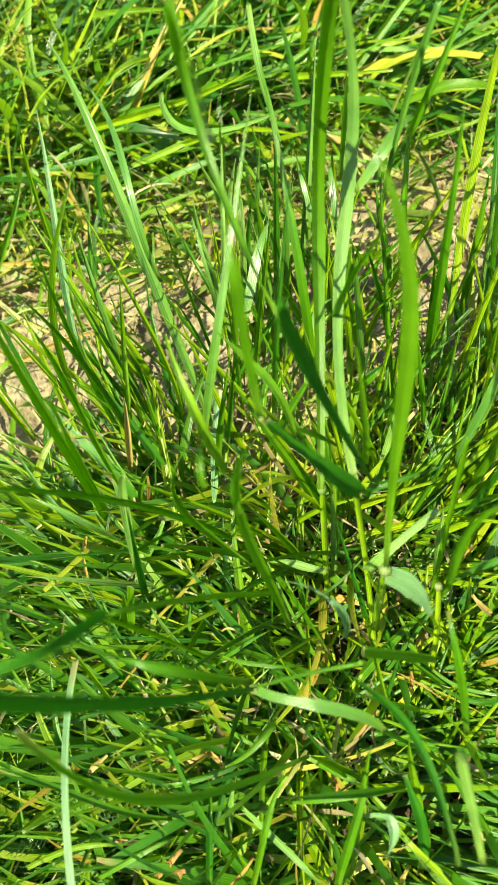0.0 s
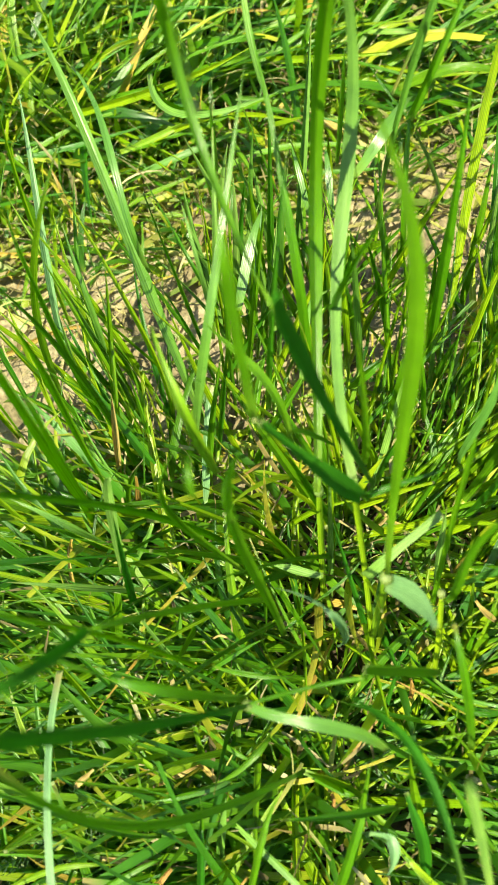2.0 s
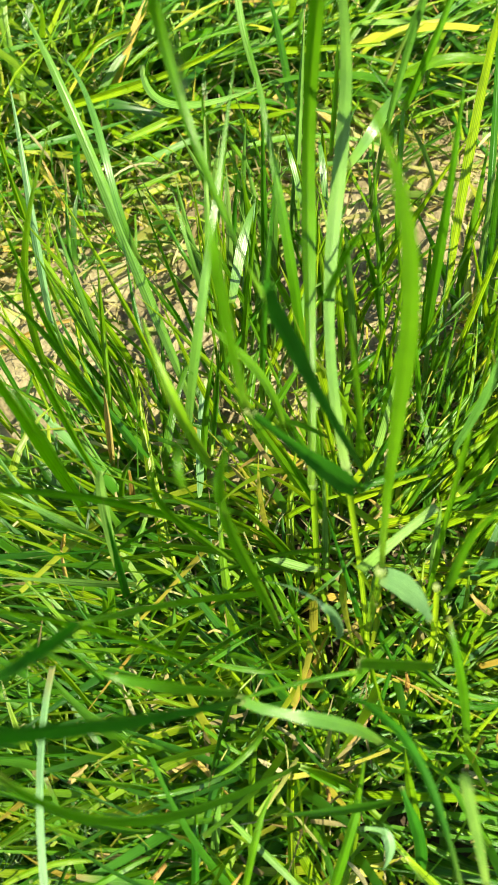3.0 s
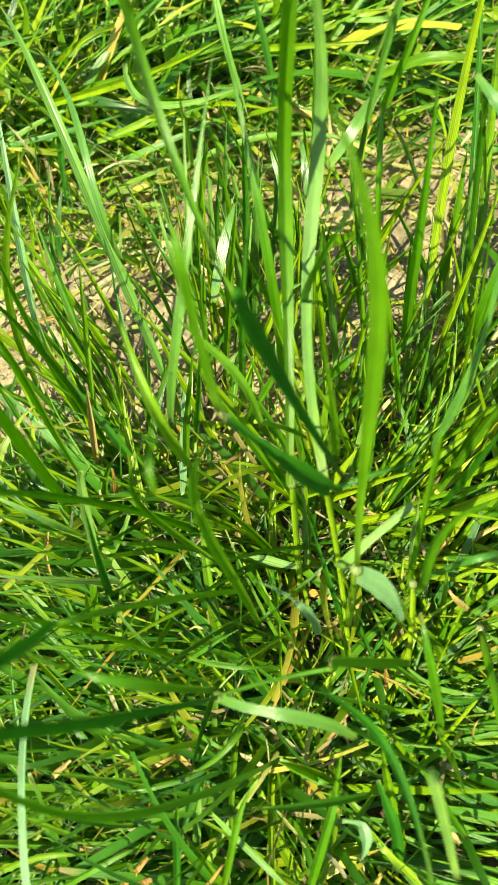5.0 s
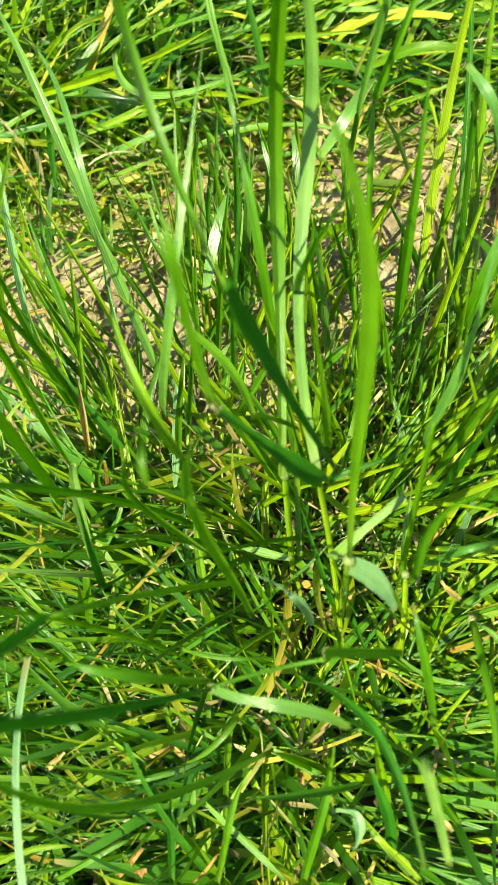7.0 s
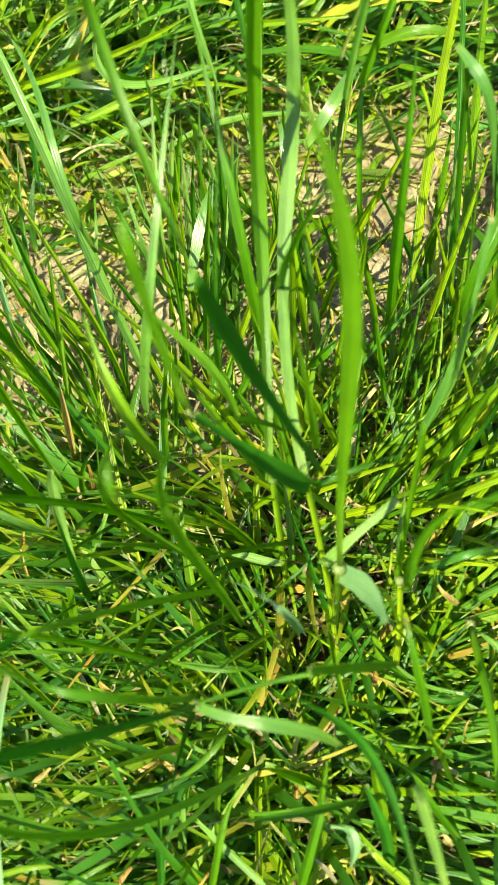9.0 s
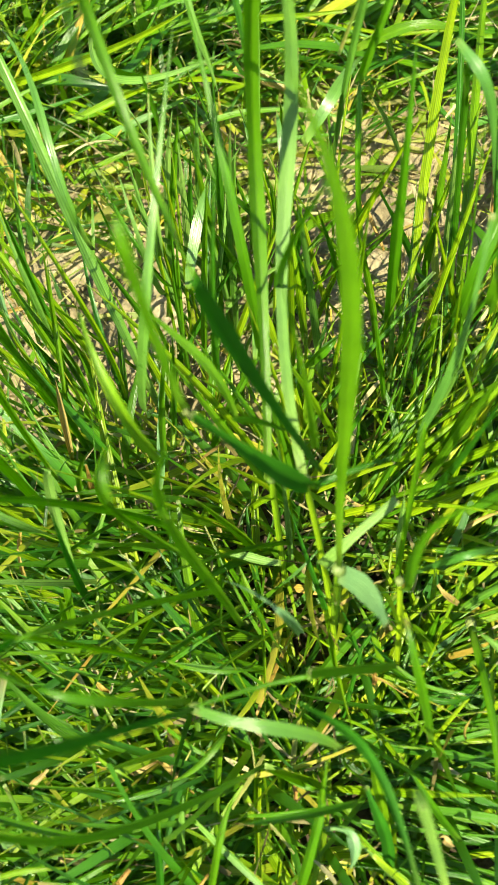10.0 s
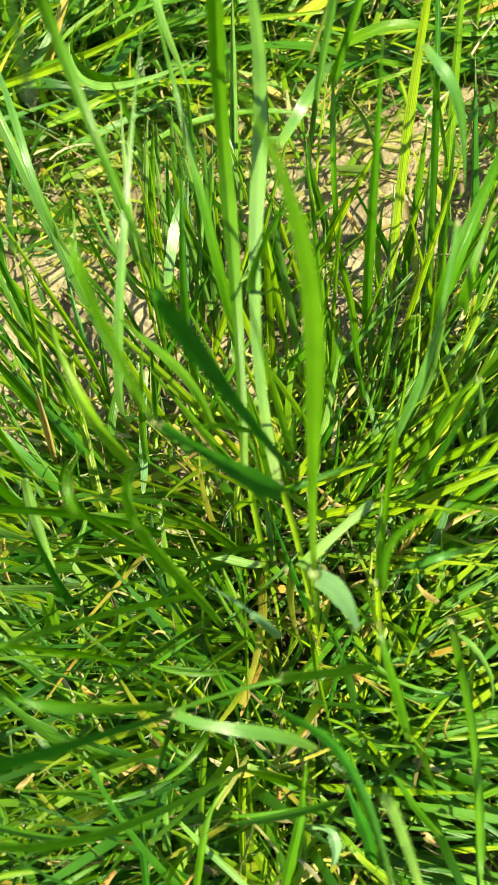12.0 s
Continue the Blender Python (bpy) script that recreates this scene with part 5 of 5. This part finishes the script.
dry_leaf("pale dried husk among green stems", (0.012, 0.161, 0.020), (0.012, 0.162, 0.032), (0.014, 0.165, 0.037), (0.016, 0.169, 0.035), 0.0029, 0.4)
dry_leaf("curled orange blade tip over the turf", (-0.010, 0.110, 0.050), (-0.005, 0.112, 0.058), (-0.002, 0.108, 0.058), (-0.001, 0.108, 0.050), 0.0015, 0.2)
dry_leaf("crumpled tan leaf scrap in the turf", (-0.073, 0.050, 0.040), (-0.069, 0.052, 0.049), (-0.068, 0.054, 0.043), (-0.064, 0.057, 0.045), 0.0027, 0.5)
dry_leaf("yellowed short blade with a cut tip", (-0.043, 0.006, 0.030), (-0.037, 0.011, 0.042), (-0.032, 0.014, 0.047), (-0.029, 0.018, 0.045), 0.0033, 0.6)
dry_leaf("bleached straw stub in the turf", (-0.010, 0.003, 0.030), (-0.006, 0.006, 0.033), (-0.001, 0.010, 0.044), (0.002, 0.014, 0.040), 0.0024, 0.6)
dry_leaf("orange and yellow dead stalk among the grass", (0.117, 0.112, 0.050), (0.114, 0.114, 0.053), (0.109, 0.114, 0.064), (0.108, 0.119, 0.060), 0.0028, 0.5)
dry_leaf("short orange straw low in the turf", (0.039, 0.044, 0.040), (0.040, 0.042, 0.038), (0.040, 0.039, 0.044), (0.038, 0.036, 0.035), 0.0017, 0.6)
dry_leaf("rust-brown stalk low in the turf", (0.044, 0.050, 0.040), (0.046, 0.050, 0.043), (0.050, 0.051, 0.043), (0.053, 0.053, 0.040), 0.0015, 0.6)
dry_leaf("small orange-brown husk under the blades", (0.078, 0.083, 0.030), (0.079, 0.085, 0.033), (0.078, 0.087, 0.044), (0.078, 0.090, 0.040), 0.0023, 0.5)
dry_leaf("bright yellow dead leaf scrap in the turf", (0.097, 0.023, 0.040), (0.097, 0.022, 0.047), (0.098, 0.020, 0.047), (0.101, 0.018, 0.040), 0.0032, 0.5)
dry_leaf("thin curled straw hanging in the grass", (0.111, 0.057, 0.050), (0.109, 0.060, 0.053), (0.109, 0.062, 0.064), (0.113, 0.065, 0.060), 0.0014, 0.2)
dry_leaf("tan dead blade end in the turf", (0.064, -0.000, 0.030), (0.065, 0.004, 0.033), (0.065, 0.006, 0.044), (0.068, 0.008, 0.040), 0.0021, 0.5)
dry_leaf("pale yellow withered weed leaf in the turf", (-0.034, 0.008, 0.040), (-0.030, 0.009, 0.049), (-0.030, 0.010, 0.043), (-0.027, 0.010, 0.045), 0.0055, 0.5)
dry_leaf("brown broken stalk between green stems", (0.071, 0.166, 0.030), (0.073, 0.167, 0.033), (0.074, 0.165, 0.044), (0.076, 0.168, 0.040), 0.0023, 0.6)
dry_leaf("orange leaf scrap on bare soil", (0.092, 0.260, 0.006), (0.091, 0.265, 0.010), (0.089, 0.264, 0.015), (0.087, 0.268, 0.010), 0.0030, 0.4)

def frond(plant, p0, p1, p2, p3, spread):
    """A feathery leaf: a thin rib with forked, thread-like leaflets on both sides."""
    pts, tan = bezier(p0, p1, p2, p3, 16)
    base = np.array(plant.location)
    bm = bmesh.new()

    def thread(q0, q1, w):
        d = np.array(q1) - q0
        d /= np.linalg.norm(d) + 1e-9
        side = np.cross(d, (0.1, -0.6, 0.8))
        side *= w / (np.linalg.norm(side) + 1e-9)
        up = np.cross(side, d) * 0.8
        low = [bm.verts.new(q0 + o) for o in (side, up - side * 0.5, -up - side * 0.5)]
        end = bm.verts.new(q1)
        for i in range(3):
            bm.faces.new((low[i], low[(i + 1) % 3], end))

    for i in range(16):
        s = i / 16
        thread(pts[i] - base, pts[i + 1] - base + tan[i] * 0.001, 0.0006)
        reach = spread * math.sin(math.pi * (0.15 + 0.85 * s)) ** 0.7
        for hand in (-1, 1):
            side = np.cross(tan[i], (0.0, -0.5, 0.85)) * hand
            way = side / (np.linalg.norm(side) + 1e-9) + tan[i] * 0.7
            tip = pts[i] - base + way * reach * rng.uniform(0.8, 1.15) + np.array((0, 0, rng.uniform(-1, 1) * 0.001))
            thread(pts[i] - base, tip, 0.00045)
            for f in (0.45, 0.75):
                at = (pts[i] - base) * (1 - f) + tip * f
                thread(at, at + (tan[i] * 1.0 + way * 0.4 * rng.uniform(-0.5, 1)) * reach * 0.4, 0.00035)
    me = bpy.data.meshes.new("frond")
    bm.to_mesh(me)
    bm.free()
    me.uv_layers.new(name="UVMap")
    me.materials.append(frond_green)
    return child("frond", me, plant)


def yarrow(x, y, n, way0):
    ob = new("yarrow_plant", None)
    ob.location = (x, y, 0)
    ob.empty_display_size = 0.02
    for i in range(n):
        pts = arc(x + rng.gauss(0, 0.006), y + rng.gauss(0, 0.006), way0 + i * 2.4, radians(rng.uniform(25, 60)), rng.uniform(0.03, 0.06), radians(rng.uniform(10, 50)), 0.3)
        frond(ob, *pts, 0.007)
    return tagged(ob, "feathery green yarrow leaves low in the turf", "weed", "yarrow plants")


yarrow(-0.100, 0.030, 8, 0.3)
yarrow(-0.075, 0.010, 7, 1.0)
yarrow(-0.120, 0.065, 6, 2.0)
yarrow(-0.085, 0.040, 9, 0.6)
yarrow(-0.065, -0.005, 9, 1.7)
yarrow(-0.045, 0.012, 8, 2.6)
yarrow(-0.100, 0.005, 9, 0.1)

# ---- turf ----
def strands(name, count, place, length, width, rise, droop, material, label, category, seed, segs=8, lift=0.0, cut=0.25, curl=0.5, skew=1.7):
    """Many short blades in one mesh. place(rs): a root, or None."""
    rs = random.Random(seed)
    verts, faces, uvs, far = [], [], [], []
    k = 3
    made = 0
    while made < count:
        at = place(rs)
        if at is None:
            continue
        made += 1
        x, y, tall, *way = at
        z = height(x, y) + lift * rs.random()
        a, e = way[0] if way else rs.uniform(0, 2 * math.pi), radians(rs.uniform(*rise))
        l = rs.uniform(*length) * tall
        w = (width[0] + (width[1] - width[0]) * rs.random() ** skew) / 2 * max(1.0, tall)
        d, sw = radians(rs.uniform(*droop)), rs.uniform(-curl, curl)
        roll = rs.uniform(-0.7, 0.7)
        blunt = rs.random() < cut
        o = len(verts)
        off = rs.uniform(0, 50)
        for i in range(segs + 1):
            s = i / segs
            ee, aa = e - d * s, a + sw * s
            t = (math.sin(aa) * math.cos(ee), math.cos(aa) * math.cos(ee), math.sin(ee))
            sx, sy = math.cos(aa), -math.sin(aa)
            ww = w * (0.7 + 0.3 * min(1, s * 4)) * max(1 - max(0, (s - 0.5) / 0.5) ** 1.6, 0.55 if blunt else 0.04)
            cr, sr = math.cos(roll), math.sin(roll)
            for u in (-1, 0, 1):
                verts.append((x + sx * u * ww * cr, y + sy * u * ww * cr, z + u * ww * sr - (0.4 * ww if u == 0 else 0)))
                uvs.append((u * 0.5 + off, s * l * 40 + off))
                far.append((s, off / 50))
            x, y, z = x + t[0] * l / segs, y + t[1] * l / segs, z + t[2] * l / segs
            low = height(x, y) + 0.0012
            if z < low:
                z = low
        for i in range(segs):
            for j in range(2):
                q = o + i * k + j
                faces.append((q, q + 1, q + 1 + k, q + k))
    me = bpy.data.meshes.new(name)
    me.from_pydata(verts, [], faces)
    layer = me.uv_layers.new(name="UVMap")
    idx = np.empty(len(me.loops), int)
    me.loops.foreach_get("vertex_index", idx)
    layer.data.foreach_set("uv", np.array(uvs)[idx].ravel())
    along_map(me, far)
    me.polygons.foreach_set("use_smooth", [True] * len(faces))
    me.materials.append(material)
    return tagged(new(name, me), label, category, kind="stuff")


def bare(x, y):
    """How bare the trodden strip is: 0 for thick turf, 1 for open soil."""
    wob = 0.07 * noise.noise(Vector((x * 7, y * 7, 3)))
    v, x = y + wob, max(-0.2, min(0.2, x))
    return max(0.0, min(1.0, (v - 0.225 - 0.45 * x) / 0.035, (0.46 + (0.5 if x > 0 else 0.05) * x - v) / 0.12))


def turf_near(rs):
    x, y = rs.uniform(-0.34, 0.40), rs.uniform(-0.14, 0.80)
    if rs.random() < bare(x, y) * 0.975 or x > 0.05 and y < 0.07 and rs.random() < 0.65 or y > 0.5 and rs.random() < (0.6 if x > 0 else 0.45) or x < -0.035 and y < 0.055 and rs.random() < 0.4:
        return None
    way = math.atan2(x - 0.04, (y - 0.17) * 0.6) if y < 0.24 else rs.choice((1.2, -1.4, 2.0))
    return x, y, (1.0 if y < 0.45 else 1.5) * (0.6 if bare(x, y) > 0 else 1), way + rs.gauss(0, 1.3)


def turf_swept(rs):
    """Longer blades, combed outwards from the tussocks."""
    x, y = rs.uniform(-0.30, 0.32), rs.uniform(-0.12, 0.22)
    if rs.random() < bare(x, y) or math.hypot((x - 0.06) / 0.08, (y - 0.17) / 0.07) < 1:
        return None
    if (x > 0.05 and y < 0.07 or x < -0.035 and y < 0.055) and rs.random() < 0.55:
        return None
    way = radians(-82 - 60 * (0.14 - y)) if x < 0.05 else radians(45 + 420 * max(0, 0.16 - y))
    return x, y, 1.0, way + rs.gauss(0, 0.45)


def trampled(rs):
    x, y = rs.uniform(-0.34, 0.36), rs.gauss(0.43, 0.06)
    return x, y, 1.0, rs.choice((1.3, -1.5)) + rs.gauss(0, 0.7)


def turf_wide(rs):
    r, c = 1.7 * math.sqrt(rs.random()), rs.uniform(0, 2 * math.pi)
    x, y = r * math.cos(c), 0.3 + r * math.sin(c)
    if -0.33 < x < 0.39 and -0.13 < y < 0.79 or rs.random() < bare(x, y) * 0.9 or rs.random() < r / 1.7 - 0.6:
        return None
    return x, y, 1.2


def meadow_far(rs):
    """Coarser grass out to where the sheet alone carries on, thinning with distance."""
    r, c = 1.2 + 4.0 * rs.random() ** 1.2, rs.uniform(0, 2 * math.pi)
    if rs.random() < (r - 3.6) / 1.6:
        return None
    return r * math.cos(c), 0.3 + r * math.sin(c), 1.0


def on_soil(rs):
    x, y = rs.uniform(-0.34, 0.36), rs.uniform(0.18, 0.62)
    return (x, y, 1.0) if rs.random() < 0.1 + 0.9 * bare(x, y) else None


def lying_far(rs):
    x, y = rs.uniform(-0.34, 0.36), rs.uniform(0.42, 0.80)
    return None if rs.random() < bare(x, y) * 0.8 else (x, y, 1.0, rs.choice((1.25, 1.25, -1.5, 1.7)) + rs.gauss(0, 0.3))


def herbs(rs):
    x, y = rs.choice(((-0.13, 0.47), (-0.16, 0.40), (-0.06, 0.55), (0.12, 0.09), (0.02, 0.02), (0.17, 0.2)))
    return x + rs.gauss(0, 0.03), y + rs.gauss(0, 0.03), 1.0


def anywhere(rs):
    x, y = rs.uniform(-0.34, 0.38), rs.uniform(-0.14, 0.75)
    corner = 0.6 if y < 0.07 and not -0.035 < x < 0.05 else 0.0
    return None if rs.random() < max(0.85 * bare(x, y), 1.6 * (y - 0.35), corner) else (x, y, 1.0)


strands("turf", 8600, turf_near, (0.025, 0.10), (0.0009, 0.0054), (10, 80), (-10, 100), turf_green,
        "dense short green turf with mown tips and yellowing blades", "grass", 11, segs=9, curl=1.2)
strands("turf", 1100, turf_swept, (0.06, 0.13), (0.0016, 0.0052), (14, 55), (5, 60), sward_green,
        "long green blades swept sideways over the turf", "grass", 18, segs=10, curl=0.7, lift=0.01, cut=0.15)
strands("turf", 300, lying_far, (0.07, 0.17), (0.0028, 0.0062), (6, 40), (0, 45), sward_green,
        "long broad green blades lying over the turf", "grass", 21, segs=8, curl=0.8, lift=0.02, cut=0.1, skew=1.0)
strands("turf", 36000, turf_wide, (0.05, 0.11), (0.004, 0.008), (15, 75), (0, 70), turf_green,
        "dense green turf spreading round the tussocks", "grass", 12, segs=3, skew=1.0)
strands("turf", 46000, meadow_far, (0.07, 0.15), (0.008, 0.020), (20, 75), (0, 60), turf_green,
        "thinning green meadow grass farther off", "grass", 19, segs=2)
strands("straw_litter", 900, on_soil, (0.008, 0.05), (0.0005, 0.0026), (-3, 12), (-8, 14), straw,
        "dry tan straw and dead grass lying on soil", "litter", 13, segs=5, lift=0.006, cut=0.8)
strands("straw_litter", 3200, anywhere, (0.008, 0.035), (0.0006, 0.0030), (-3, 60), (-10, 60), straw,
        "brown dead blades caught low in the turf", "litter", 14, segs=5, lift=0.035, cut=0.5)
strands("straw_litter", 520, anywhere, (0.012, 0.03), (0.0004, 0.0009), (-20, 70), (-110, 110), straw,
        "thin curled pale straws tangled in the turf", "litter", 20, segs=10, lift=0.04, cut=0.0, curl=2.6)
strands("straw_litter", 380, trampled, (0.02, 0.07), (0.0020, 0.0058), (-3, 18), (-10, 25), trodden,
        "flattened yellowish trampled grass along the soil strip", "litter", 17, segs=6, lift=0.005, cut=0.6, skew=1.0)
strands("turf", 130, on_soil, (0.015, 0.05), (0.002, 0.005), (0, 50), (-10, 70), turf_green,
        "sparse trampled green blades on bare soil", "grass", 15, segs=6)
strands("seedlings", 520, herbs, (0.006, 0.013), (0.003, 0.006), (5, 60), (-20, 50), turf_green,
        "small round green weed seedlings among the grass", "weed", 16, segs=6, lift=0.012, cut=1.0, skew=1.0)
